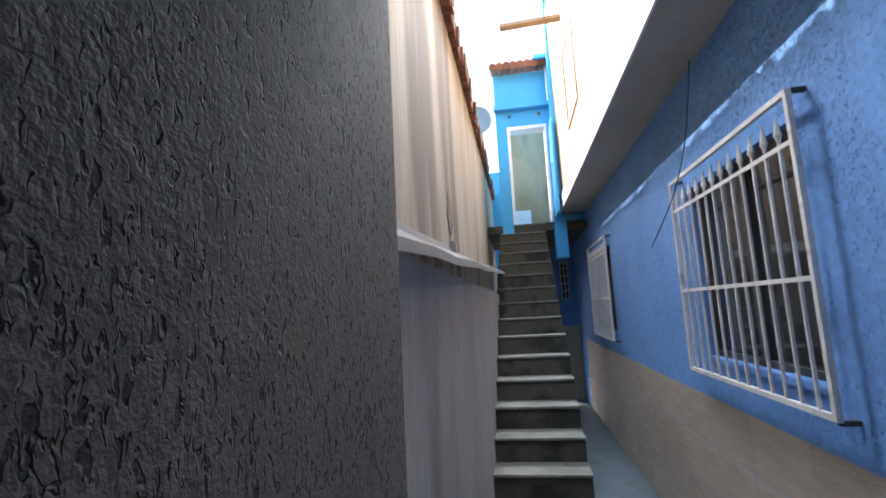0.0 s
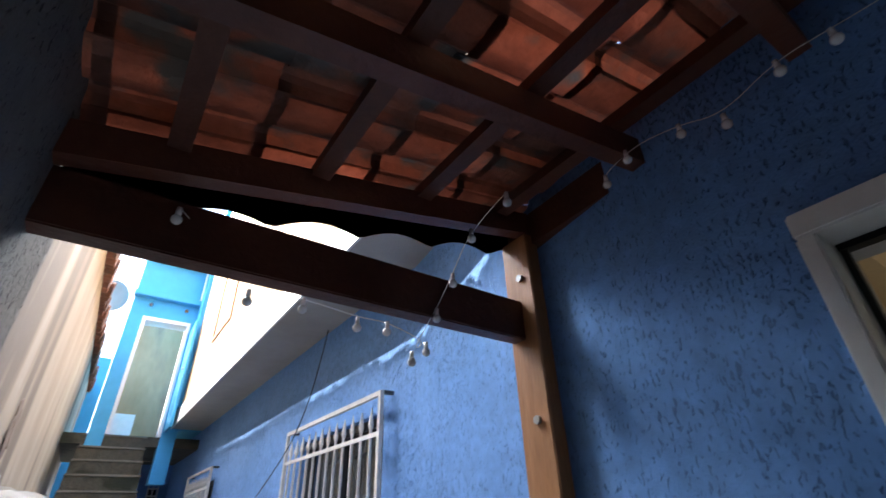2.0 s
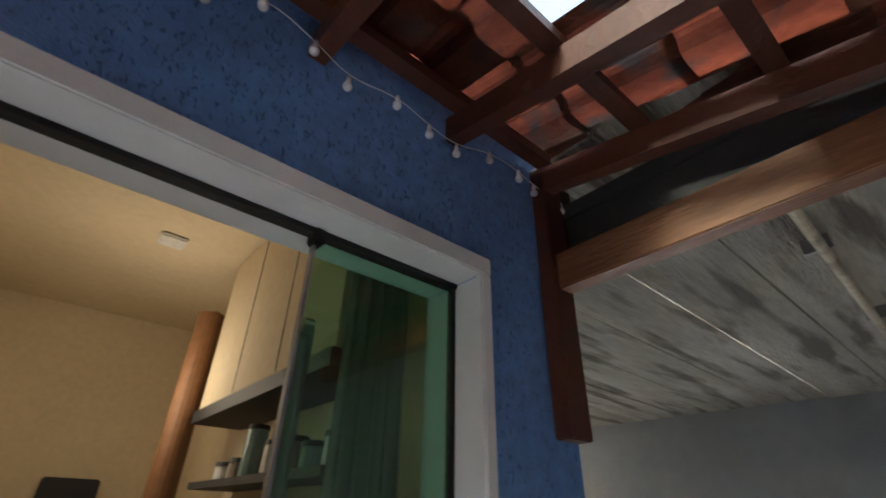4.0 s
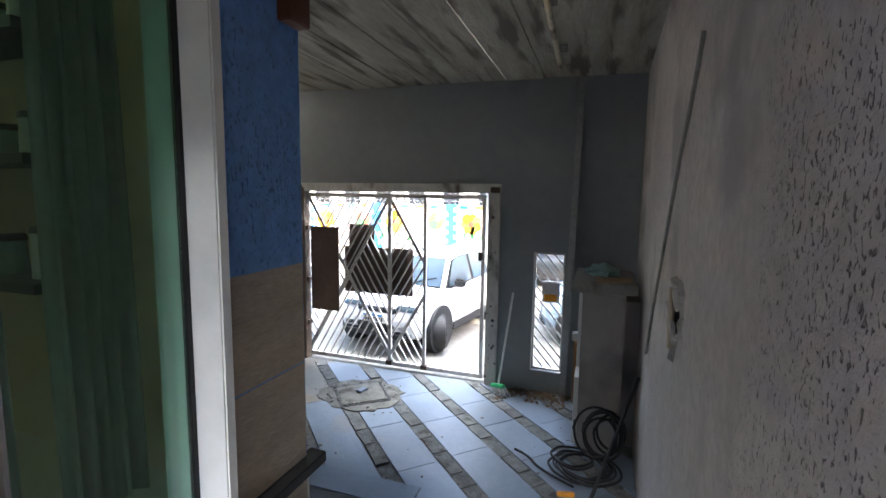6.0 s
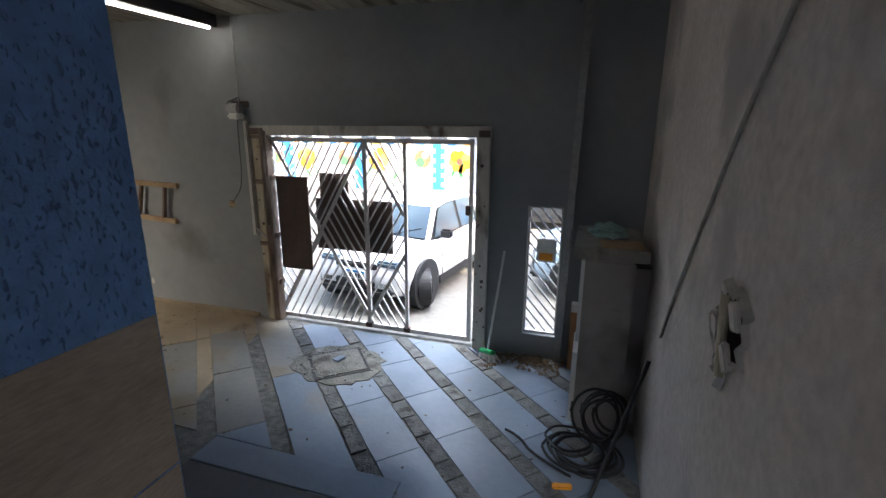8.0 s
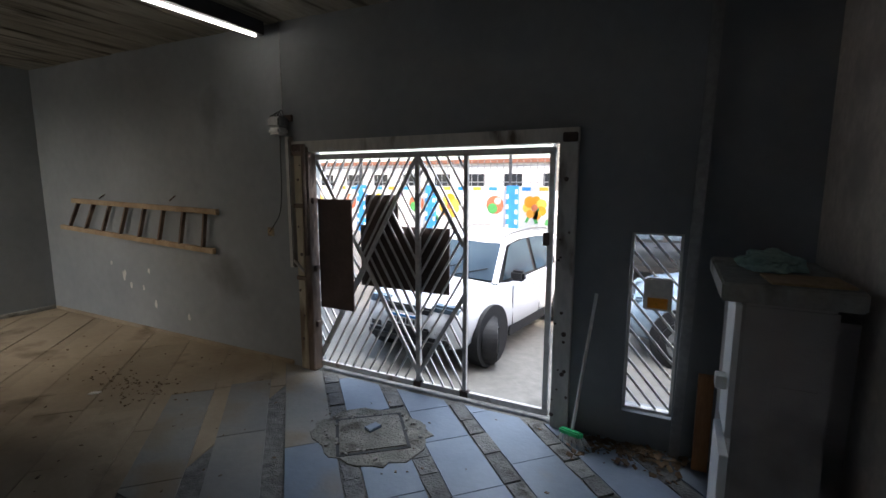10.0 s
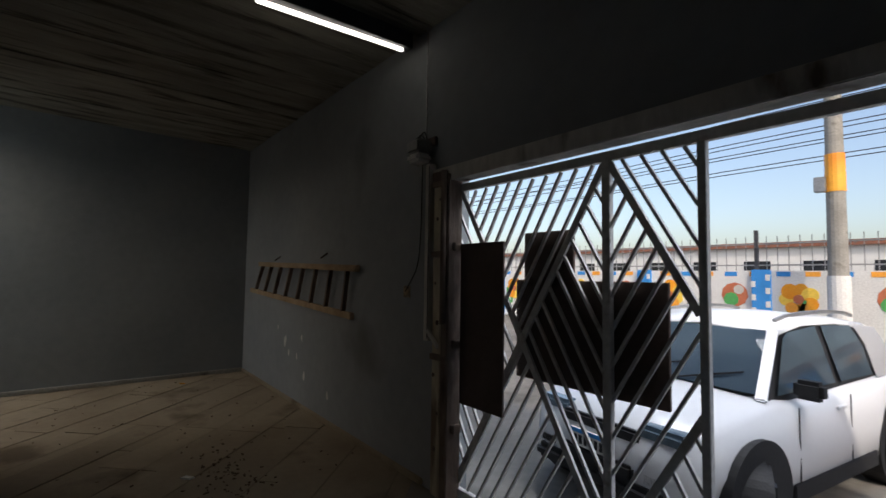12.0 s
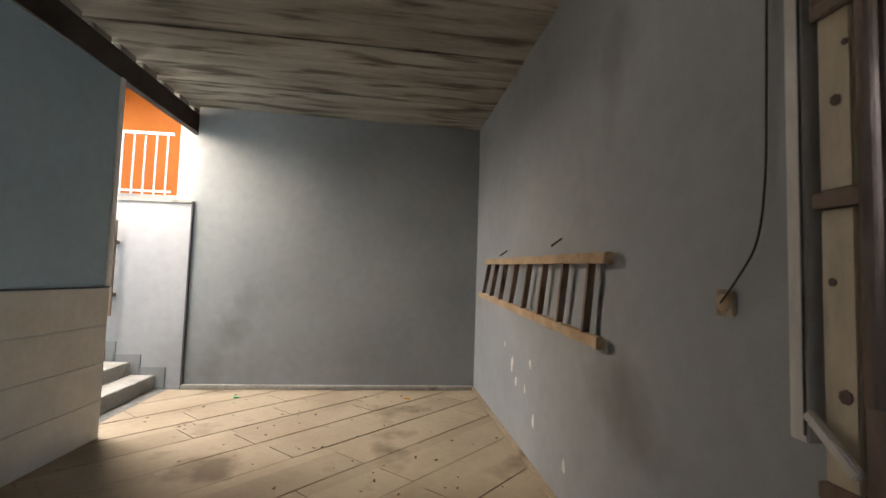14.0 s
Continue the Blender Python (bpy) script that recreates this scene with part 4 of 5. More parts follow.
# slot window
slot = thing("window_slot", "narrow opening with slanted white bars and a post box", "window", kind="structure")
for a in ((0.47, 0.49, 0.26, 1.70), (0.81, 0.83, 0.26, 1.70), (0.47, 0.83, 0.26, 0.28), (0.47, 0.83, 1.68, 1.70)):
    part("frame", box(a[0], a[1], -0.04, 0.02, a[2], a[3]), M_IRON, slot)
for k in range(15):
    z = 0.05 + 0.125 * k
    pts = []
    for i in range(41):
        x = 0.49 + 0.32 * i / 40
        zz = z + 1.15 * (x - 0.49)
        if 0.28 < zz < 1.68:
            pts.append((x, zz))
    if len(pts) > 4:
        part("bar", bar(bmesh.new(), (pts[0][0], -0.01, pts[0][1]), (pts[-1][0], -0.01, pts[-1][1]), 0.018, 0.018), M_IRON, slot)
mailbox = thing("intercom_box", "white box with an amber window on the slot bars", "mailbox")
part("body", box(0.52, 0.72, 0.012, 0.09, 1.11, 1.36, bevel=0.012), M_PLASTW, mailbox)
part("lens", box(0.55, 0.69, 0.09, 0.095, 1.13, 1.21), M_AMBER, mailbox)

pipe = thing("wall_pipe", "grey steel downpipe on the gate wall", "pipe")
part("pipe", bar(bmesh.new(), (0.435, 0.14, 0.0), (0.365, 0.14, 3.64), 0.07, 0.07, up=(0, 1, 0), bevel=0.01), M_ALU, pipe)

# meter cabinet
cab = thing("meter_cabinet", "grey masonry meter cabinet with a concrete top slab", "cabinet")
part("body", box(-0.15, 0.22, 0.45, 1.28, 0.0, 1.50, bevel=0.012), M_WARMWALL, cab)
part("back", box(-0.29, -0.15, 0.45, 1.05, 0.0, 1.40), M_WARMWALL, cab)
part("top", box(-0.24, 0.315, 0.38, 1.286, 1.502, 1.595, bevel=0.01), M_CONC, cab)
part("door", box(0.222, 0.25, 0.95, 1.275, 0.80, 1.49, bevel=0.004), M_WHITE, cab, "open white cabinet door")
part("door", box(0.222, 0.262, 0.85, 1.27, 0.05, 0.70, bevel=0.004), M_WHITE, cab)
part("panel", box(-0.10, 0.08, 1.279, 1.292, 0.95, 1.12, bevel=0.006), M_WARMWALL, cab, "painted-over hatch")
part("switch", box(0.25, 0.30, 1.12, 1.2, 1.02, 1.09, bevel=0.004), M_PLASTW, cab)
bag = thing("plastic_bag", "crumpled pale green plastic bag on the cabinet", "bag")
bm = bmesh.new()
bmesh.ops.create_icosphere(bm, subdivisions=4, radius=0.15)
for v in bm.verts:
    n3 = noise.noise(v.co * 14) * 0.06 + noise.noise(v.co * 35) * 0.025
    v.co *= 1 + n3 * 5
    v.co.z = max(v.co.z * 0.5, -0.03)
bmesh.ops.transform(bm, matrix=pose(0.06, 0.80, 1.632), verts=bm.verts)
part("film", bm, M_BAG, bag)
cardb = thing("cardboard_sheet", "folded cardboard on the cabinet top", "cardboard")
part("sheet", box(-0.12, 0.2, 1.0, 1.25, 1.598, 1.610, m=pose(0, 0, 0, 0, 0, 4)), M_CARD_BOX, cardb)
plk = thing("wooden_board", "short brown board leaning by the cabinet", "board")
part("board", box(0.22, 0.32, 0.2, 0.26, 0.0, 0.72, bevel=0.004), M_WOODL, plk)

# hoses
hose = thing("hose_coil", "tangled coils of black hose against the wall", "hose")
rnd = random.Random(11)
for k in range(7):
    cx, cy, r0 = 0.18 + rnd.uniform(-0.1, 0.1), 1.62 + rnd.uniform(-0.12, 0.1), rnd.uniform(0.14, 0.27)
    pts = [(cx + r0 * math.cos(a * 0.52), cy + r0 * 0.9 * math.sin(a * 0.52), 0.02 + 0.02 * k * 0.6 + 0.02 * abs(math.sin(a))) for a in range(13)]
    tube("loop", pts, 0.011, M_BLACK, hose)
for k in range(6):
    cx, cz, r0 = -0.02 + rnd.uniform(-0.06, 0.08), 0.30 + rnd.uniform(-0.05, 0.05), rnd.uniform(0.16, 0.25)
    pts = [(cx + r0 * 0.75 * math.cos(a * 0.55), 1.42 + 0.03 * k + 0.02 * math.sin(a), max(0.015, cz + r0 * math.sin(a * 0.55))) for a in range(13)]
    tube("loop", pts, 0.011, M_BLACK, hose)
tube("tail", [(0.2, 1.9, 0.02), (0.5, 1.75, 0.02), (0.62, 1.55, 0.02), (0.75, 1.5, 0.02)], 0.011, M_BLACK, hose)
hoe = thing("hoe_handle", "dark long-handled tool leaning on the wall", "tool")
part("shaft", rod(bmesh.new(), (0.10, 2.22, 0.03), (-0.245, 1.75, 0.95), 0.014), M_BLACK, hoe)
part("head", rod(bmesh.new(), (0.11, 2.14, 0.03), (0.10, 2.30, 0.03), 0.025), M_RUSTB, hoe)
wrap = thing("snack_packet", "crumpled orange and white packet on the floor", "packet")
part("film", box(-0.07, 0.07, -0.03, 0.03, 0, 0.022, bevel=0.009, m=pose(0.25, 2.02, 0.012, 0, 4, 10)), M_AMBER, wrap)

# broom
broom = thing("broom", "grey-handled broom with a green head leaning on the wall", "broom")
part("handle", rod(bmesh.new(), (1.17, 0.30, 0.09), (1.06, 0.10, 1.20), 0.014), M_PLASTW, broom)
part("head", box(-0.12, 0.12, -0.028, 0.028, 0, 0.045, bevel=0.01, m=pose(1.17, 0.31, 0.07, 0, 14, -38)), M_GREENP, broom)
bm = bmesh.new()
rnd = random.Random(3)
for i in range(90):
    x, y = rnd.uniform(-0.115, 0.115), rnd.uniform(-0.025, 0.025)
    rod(bm, (x, y, 0.0), (x * 1.2 + rnd.uniform(-0.02, 0.02), y * 2.2, -0.075), 0.003, 0.002, 4)
bmesh.ops.transform(bm, matrix=pose(1.17, 0.31, 0.075, 0, 14, -38), verts=bm.verts)
part("bristles", bm, M_PLASTW, broom)
litter = obj("leaf_litter", bmesh.new(), M_DEBRIS)
bm = bmesh.new()
for i in range(260):
    x, y, s = rnd.uniform(0.35, 1.2), 0.13 + abs(rnd.gauss(0, 0.14)), rnd.uniform(0.008, 0.03)
    bx(bm, -s, s, -s * 0.6, s * 0.6, 0, 0.004, m=pose(x, y, 0.004 + rnd.uniform(0, 0.02), rnd.uniform(-30, 30), rnd.uniform(-30, 30), rnd.uniform(0, 180)))
for i in range(240):
    x, y, s = rnd.uniform(0, 9.4), rnd.uniform(0.2, 3.9), rnd.uniform(0.004, 0.016)
    bx(bm, -s, s, -s * 0.6, s * 0.6, 0, 0.004, m=pose(x, y, 0.006, rnd.uniform(-20, 20), rnd.uniform(-20, 20), rnd.uniform(0, 180)))
for i in range(110):
    x, y, s = rnd.gauss(5.4, 0.32), rnd.gauss(1.25, 0.13), rnd.uniform(0.004, 0.014)
    bx(bm, -s, s, -s * 0.6, s * 0.6, 0, 0.006, m=pose(x, y, 0.006, rnd.uniform(-20, 20), rnd.uniform(-20, 20), rnd.uniform(0, 180)))
bm.to_mesh(litter.data)
bm.free()
tagged(litter, "dry leaves and crumbs of dirt on the garage floor", "litter", kind="stuff")
for x, y, s, mm, lab in ((5.55, 1.55, 0.05, M_PLASTW, "white paper scrap on the floor"), (9.2, 3.2, 0.05, M_GREENP, "green plastic scrap by the wall"), (9.15, 1.05, 0.04, M_AMBER, "red wrapper scrap on the floor")):
    sc = thing("paper_scrap", lab, "litter")
    part("scrap", box(-s, s, -s * 0.6, s * 0.6, 0, 0.012, bevel=0.004, m=pose(x, y, 0.003, 6, 4, 30)), mm, sc)

# ladder on the gate wall
lad = thing("wooden_ladder", "old wooden ladder hung level on the grey wall", "ladder")
LX0, LX1 = 5.43, 8.65
for z0, z1, dx in ((1.72, 1.80, 0.0), (1.24, 1.39, 0.1)):
    bm = bar(bmesh.new(), (LX0 + dx, 0.14, z0), (LX1 + 4 * dx, 0.14, z1), 0.05, 0.065, bevel=0.005)
    part("rail", bm, M_WOODG, lad)
for i in range(8):
    f = (i + 0.35) / 8
    xa = LX0 + 0.08 + f * (LX1 - LX0)
    part("rung", bar(bmesh.new(), (xa, 0.14, 1.73 + 0.08 * f), (xa + 0.08 + 0.3 * f, 0.14, 1.25 + 0.15 * f), 0.045, 0.03, up=(1, 0, 0)), M_RUSTB, lad, "darkened wooden rung")
for x in (6.3, 7.9):
    part("hook", rod(bmesh.new(), (x, 0.08, 1.90), (x, 0.16, 1.84), 0.008), M_RUST, lad)

sock = thing("wall_socket", "old yellowed wall socket on the grey wall", "socket", (4.62, 0.082, 1.52))
part("plate", box(-0.05, 0.05, 0, 0.012, -0.05, 0.05, bevel=0.005), M_POST, sock)
part("outlet", rod(bmesh.new(), (0, 0.010, 0), (0, 0.018, 0), 0.032, seg=20), M_CARD_BOX, sock)
tube("socket_cable", [(4.63, 0.10, 1.52), (4.52, 0.11, 1.62), (4.44, 0.10, 1.74), (4.41, 0.10, 2.0), (4.42, 0.09, 2.2), (4.40, 0.10, 2.6)], 0.004, M_BLACK)
tagged(bpy.data.objects["socket_cable"], "thin black cable looping from the socket up the wall", "cable")
fl = thing("gate_motor_light", "grey floodlight unit above the gate post", "floodlight", (4.34, 0.16, 2.69))
part("body", box(-0.09, 0.09, -0.06, 0.09, -0.05, 0.06, bevel=0.02), M_ALU, fl)
part("lens", box(-0.085, 0.085, -0.055, 0.09, -0.12, -0.05, bevel=0.022), M_PLASTW, fl, "frosted white lens")
part("bracket", box(-0.12, 0.12, -0.08, -0.05, 0.02, 0.09, bevel=0.006), M_RUST, fl)
for k in range(4):
    tube("wire", [(0.05 - 0.02 * k, -0.05, 0.06), (0.10 - 0.05 * k, -0.01, 0.12 + 0.02 * k), (0.14 - 0.03 * k, 0.02, 0.03), (0.10, -0.04, -0.06 - 0.02 * k)], 0.004, M_BLACK, fl)
part("conduit", rod(bmesh.new(), (0.0, -0.05, 0.06), (0.0, -0.05, 1.05), 0.008), M_ALU, fl)

led = thing("led_tube_light", "lit LED tube on a dark batten under the garage roof", "tube light")
part("batten", box(4.50, 4.60, 0.15, 1.55, 3.595, 3.74, bevel=0.006), M_DARKSLAB, led)
part("tube", bar(bmesh.new(), (4.55, 0.22, 3.58), (4.60, 1.42, 3.58), 0.035, 0.03, bevel=0.008), M_LED, led, "glowing white tube")

# damage on the left wall
hole = thing("wall_hole", "ragged broken hole in the render showing dark masonry", "wall damage")
rnd = random.Random(21)
ang = [i * 2 * math.pi / 26 for i in range(26)]
poly = [(3.22 + (0.15 + rnd.uniform(-0.05, 0.05)) * math.cos(a) * (0.45 + 0.55 * (math.sin(a) > -0.3)) + 0.05 * math.sin(a), 1.80 + (0.185 + rnd.uniform(-0.03, 0.03)) * math.sin(a)) for a in ang]


def ring_at(k, x, jitter=0.0):
    return [bm.verts.new((x + rnd.uniform(0, jitter), 3.22 + (y - 3.22) * k, 1.8 + (z - 1.8) * k)) for y, z in poly]


bm = bmesh.new()
outer, lip, inner = ring_at(1.14, -0.262), ring_at(1.04, -0.247, 0.016), ring_at(0.80, -0.256)
for i in range(26):
    j = (i + 1) % 26
    bm.faces.new((outer[i], outer[j], lip[j], lip[i]))
    bm.faces.new((lip[i], lip[j], inner[j], inner[i]))
part("broken_edge", bm, M_PATCH, hole, "pale broken render edge")
bm = bmesh.new()
bm.faces.new(ring_at(0.86, -0.2505))
bmesh.ops.solidify(bm, geom=bm.faces[:], thickness=0.006)
part("masonry", bm, M_RUST, hole)
part("conduit", rod(bmesh.new(), (-0.242, 3.17, 1.93), (-0.240, 3.25, 1.66), 0.017, seg=10), M_POST, hole, "bare yellowed conduit in the hole")
for y, z, q in ((3.30, 1.90, 20), (3.12, 1.80, -15), (3.27, 1.74, 35)):
    part("loose_render", box(-0.012, 0.012, -0.035, 0.035, -0.05, 0.05, bevel=0.006, m=pose(-0.243, y, z, q, 8, 0)), M_PATCH, hole)
tube("wall_crack", [(-0.247, 3.45, 3.0), (-0.247, 3.33, 2.81), (-0.248, 3.05, 2.55), (-0.252, 2.81, 2.28), (-0.258, 2.5, 1.93), (-0.262, 2.2, 1.60), (-0.27, 1.9, 1.2)], 0.009, M_CONC)
tagged(bpy.data.objects["wall_crack"], "dark repaired cable chase running down the wall", "wall damage")
for x, z, s in ((7.6, 0.75, 0.06), (7.45, 0.62, 0.035), (7.15, 0.60, 0.03), (6.9, 0.4, 0.04), (7.0, 0.85, 0.03), (6.2, 0.3, 0.035), (7.9, 0.9, 0.03)):
    bm = bmesh.new()
    pts = [(x + s * rnd.uniform(0.5, 1.2) * math.cos(a * 0.7), z + s * rnd.uniform(0.7, 1.8) * math.sin(a * 0.7)) for a in range(9)]
    vv = [bm.verts.new((px, 0.083, pz)) for px, pz in pts]
    mid = bm.verts.new((x, 0.0835, z))
    for q in range(len(vv)):
        bm.faces.new((mid, vv[q], vv[(q + 1) % len(vv)]))
    part("peeled_patch", bm, M_PATCH, wall_gate)
base = thing("baseboard", "dark cement skirting along the end wall", "baseboard", kind="structure")
part("strip", box(9.60, 9.665, 0.1, 4.04, 0.0, 0.06, bevel=0.01), M_CONC, base)
part("strip", box(4.35, 9.6, 0.075, 0.115, 0.0, 0.05, bevel=0.01), M_DUSTY, base)

# ---- back steps and balcony ----
bs = thing("stairs_back", "grey concrete back steps between house and end wall", "stairs", kind="structure")
for i in range(6):
    part("step", box(7.96, 9.72, 4.40 + 0.32 * i, 4.40 + 0.32 * i + 0.4, -0.1, 0.17 * (i + 1), bevel=0.008), M_CONC, bs)
    part("skirting", box(9.685, 9.72, 4.28 + 0.32 * i, 4.62 + 0.32 * i, 0.17 * i, 0.17 * (i + 1) + 0.1), M_GREYWALL, bs)
rail = thing("back_gate_rail", "narrow pale iron gate leaf beside the back steps", "railing")
for y in (4.98, 5.10, 5.22, 5.34):
    part("bar", rod(bmesh.new(), (9.60, y, 0.95), (9.60, y, 2.22), 0.012 if y > 5 else 0.02), M_IRON if y > 5 else M_RUSTB, rail)
for z in (0.97, 1.55, 2.2):
    part("rail", rod(bmesh.new(), (9.60, 4.98, z), (9.60, 5.36, z), 0.012), M_IRON, rail)
part("hinge", box(9.60, 9.70, 4.97, 5.0, 1.9, 1.95), M_RUSTB, rail)
part("hinge", box(9.60, 9.70, 4.97, 5.0, 1.2, 1.25), M_RUSTB, rail)
# Dark strip painted in for the shade on the end wall's edge.
part("edge_strip", box(9.625, 9.685, 4.035, 4.055, 0.0, 2.52), M_DARKSLAB, wall_far, "dark strip for the shaded edge of the end wall")
part("coping", box(9.68, 9.95, 4.05, 8.0, 2.5, 2.54, bevel=0.006), M_CONC, wall_far_low)
part("corner_trim", box(7.70, 7.765, 3.965, 4.0, 1.41, 3.42), M_WHITE, wall_house_front, "white painted corner strip")
for i in range(20):
    part("mortar_pad", box(1.3 + 0.44 * i, 1.60 + 0.44 * i, 4.12, 4.24, 3.66 + 0.004 * i, 3.80 + 0.0053 * i, bevel=0.01), M_CONC, gb)
tube("loose_wire", [(1.30, 9.0, 4.2), (1.27, 9.05, 3.85), (1.24, 9.2, 3.5), (1.22, 9.5, 3.25), (1.20, 10.0, 3.02)], 0.004, M_BLACK)
tagged(bpy.data.objects["loose_wire"], "thin loose wire hanging beside the barred window", "cable")
vent = thing("wall_soot_mark", "soot-blackened broken vent in the cream wall", "vent")
part("opening", rod(bmesh.new(), (-0.46, 9.35, 3.24), (-0.436, 9.35, 3.24), 0.10, 0.085, 14), M_RUST, vent)
rv = random.Random(77)
for k in range(16):
    yy, zz, r0 = 9.35 + rv.gauss(0, 0.05), 3.22 + abs(rv.gauss(0, 0.13)), rv.uniform(0.03, 0.08)
    part("soot_patch", rod(bmesh.new(), (-0.442, yy, zz), (-0.4365 + 0.0002 * k, yy, zz), r0, seg=9), M_RUSTB, vent, "brown-black soot on the render")
part("clip", box(-0.45, -0.40, 9.30, 9.38, 3.02, 3.10, bevel=0.01), M_ALU, vent)
nb = thing("neighbour_house", "orange neighbouring house with a white balcony rail", "building")
part("wall", box(11.6, 11.8, 3.0, 9.5, 2.0, 6.0), M_ORANGE, nb)
part("wall", box(9.86, 11.8, 9.3, 9.5, 0.0, 6.0), M_ORANGE, nb)
part("slab", box(10.2, 11.7, 4.4, 9.4, 2.45, 2.68, bevel=0.01), M_CONC, nb, "stained concrete balcony slab")
part("canopy", box(10.6, 11.8, 4.2, 9.4, 4.75, 4.88), M_ORANGE, nb)
part("pier", box(9.86, 10.2, 4.06, 4.36, 2.3, 4.2), M_GREYWALL, nb, "pale grey wall pier")
for i in range(16):
    part("baluster", box(10.36, 10.38, 4.75 + 0.16 * i, 4.77 + 0.16 * i, 2.68, 3.64), M_IRON, nb)
part("handrail", box(10.35, 10.39, 4.68, 7.5, 3.62, 3.66), M_IRON, nb)
part("rail", box(10.355, 10.385, 4.68, 7.5, 2.74, 2.77), M_IRON, nb)


# ---- street ----
def car(name, label, paint, at, rz, glass_m=M_CARGLASS, steer=0, roof_rails=True):
    """A small crossover, 3.65 m long, its nose along local +x."""
    c = thing(name, label, "car", at, rz=rz)
    xs = [-1.80, -1.74, -1.60, -1.30, -0.80, -0.2, 0.25, 0.55, 0.80, 1.10, 1.50, 1.72, 1.80]
    belt = [0.80, 0.92, 0.96, 0.96, 0.95, 0.94, 0.93, 0.93, 0.96, 0.93, 0.86, 0.76, 0.62]
    halfw = [0.66, 0.74, 0.80, 0.83, 0.84, 0.84, 0.84, 0.84, 0.83, 0.82, 0.79, 0.70, 0.60]
    low = [0.42, 0.32, 0.27, 0.22, 0.21, 0.21, 0.21, 0.21, 0.21, 0.22, 0.26, 0.30, 0.40]
    bm = bmesh.new()
    rings = []
    for x, b, w, l in zip(xs, belt, halfw, low):
        pro = [(-w * 0.86, l), (-w, l + 0.10), (-w * 1.02, (l + b) / 2), (-w * 0.985, b - 0.05), (-w * 0.90, b), (0, b + 0.03), (w * 0.90, b), (w * 0.985, b - 0.05), (w * 1.02, (l + b) / 2), (w, l + 0.10), (w * 0.86, l)]
        rings.append([bm.verts.new((x, y, z)) for y, z in pro])
    for a, b in zip(rings, rings[1:]):
        for j in range(len(a)):
            k = (j + 1) % len(a)
            bm.faces.new((a[j], b[j], b[k], a[k]))
    bm.faces.new(rings[0])
    bm.faces.new(rings[-1][::-1])
    bmesh.ops.recalc_face_normals(bm, faces=bm.faces[:])
    part("body", bm, paint, c, smooth=True)
    # cabin
    cx = [-1.66, -1.40, -0.60, 0.05, 0.42, 0.86]
    ct = [0.98, 1.40, 1.49, 1.50, 1.42, 0.97]
    cw = [0.66, 0.60, 0.61, 0.61, 0.59, 0.66]
    bm = bmesh.new()
    rings = []
    for x, z, w in zip(cx, ct, cw):
        rings.append([bm.verts.new(v) for v in ((x, -0.76, 0.93), (x, -w * 1.02, z - 0.06), (x, -w * 0.9, z), (x, 0, z + 0.02), (x, w * 0.9, z), (x, w * 1.02, z - 0.06), (x, 0.76, 0.93))])
    for a, b in zip(rings, rings[1:]):
        for j in range(6):
            bm.faces.new((a[j], b[j], b[j + 1], a[j + 1]))
    bm.faces.new(rings[0])
    bm.faces.new(rings[-1][::-1])
    bmesh.ops.recalc_face_normals(bm, faces=bm.faces[:])
    part("cabin", bm, M_BLACK, c, "dark window surrounds", smooth=True)
    bm = bmesh.new()
    rings = []
    for x, z, w in zip((-1.50, -1.40, -0.60, 0.05, 0.36, 0.46), (1.37, 1.41, 1.50, 1.51, 1.455, 1.41), (0.58, 0.60, 0.61, 0.61, 0.595, 0.58)):
        rings.append([bm.verts.new(v) for v in ((x, -w * 1.05, z - 0.055), (x, -w * 0.92, z + 0.006), (x, 0, z + 0.03), (x, w * 0.92, z + 0.006), (x, w * 1.05, z - 0.055))])
    for a, b in zip(rings, rings[1:]):
        for j in range(4):
            bm.faces.new((a[j], b[j], b[j + 1], a[j + 1]))
    bmesh.ops.recalc_face_normals(bm, faces=bm.faces[:])
    bmesh.ops.solidify(bm, geom=bm.faces[:], thickness=0.012)
    part("roof", bm, paint, c, smooth=True)
    for s in (-1, 1):
        part("pillar", bar(bmesh.new(), (0.92, s * 0.735, 0.95), (0.43, s * 0.60, 1.42), 0.075, 0.05, bevel=0.012), paint, c)
        bm = bmesh.new()
        bm.faces.new([bm.verts.new((x, s * (0.792 - (z - 0.93) * 0.31), z)) for x, z in ((-1.02, 0.95), (-1.05, 1.25), (-0.94, 1.43), (-1.42, 1.38), (-1.66, 0.97))])
        bmesh.ops.solidify(bm, geom=bm.faces[:], thickness=0.02)
        part("rear_pillar", bm, paint, c)
    # glazing
    bm = bmesh.new()
    bm.faces.new([bm.verts.new(v) for v in ((0.885, -0.70, 0.99), (0.885, 0.70, 0.99), (0.455, 0.565, 1.425), (0.455, -0.565, 1.425))])
    bmesh.ops.solidify(bm, geom=bm.faces[:], thickness=-0.012)
    part("windscreen", bm, glass_m, c)
    bm = bmesh.new()
    bm.faces.new([bm.verts.new(v) for v in ((-1.69, -0.56, 1.02), (-1.46, -0.5, 1.36), (-1.46, 0.5, 1.36), (-1.69, 0.56, 1.02))])
    bmesh.ops.solidify(bm, geom=bm.faces[:], thickness=-0.012)
    part("rear_window", bm, glass_m, c)
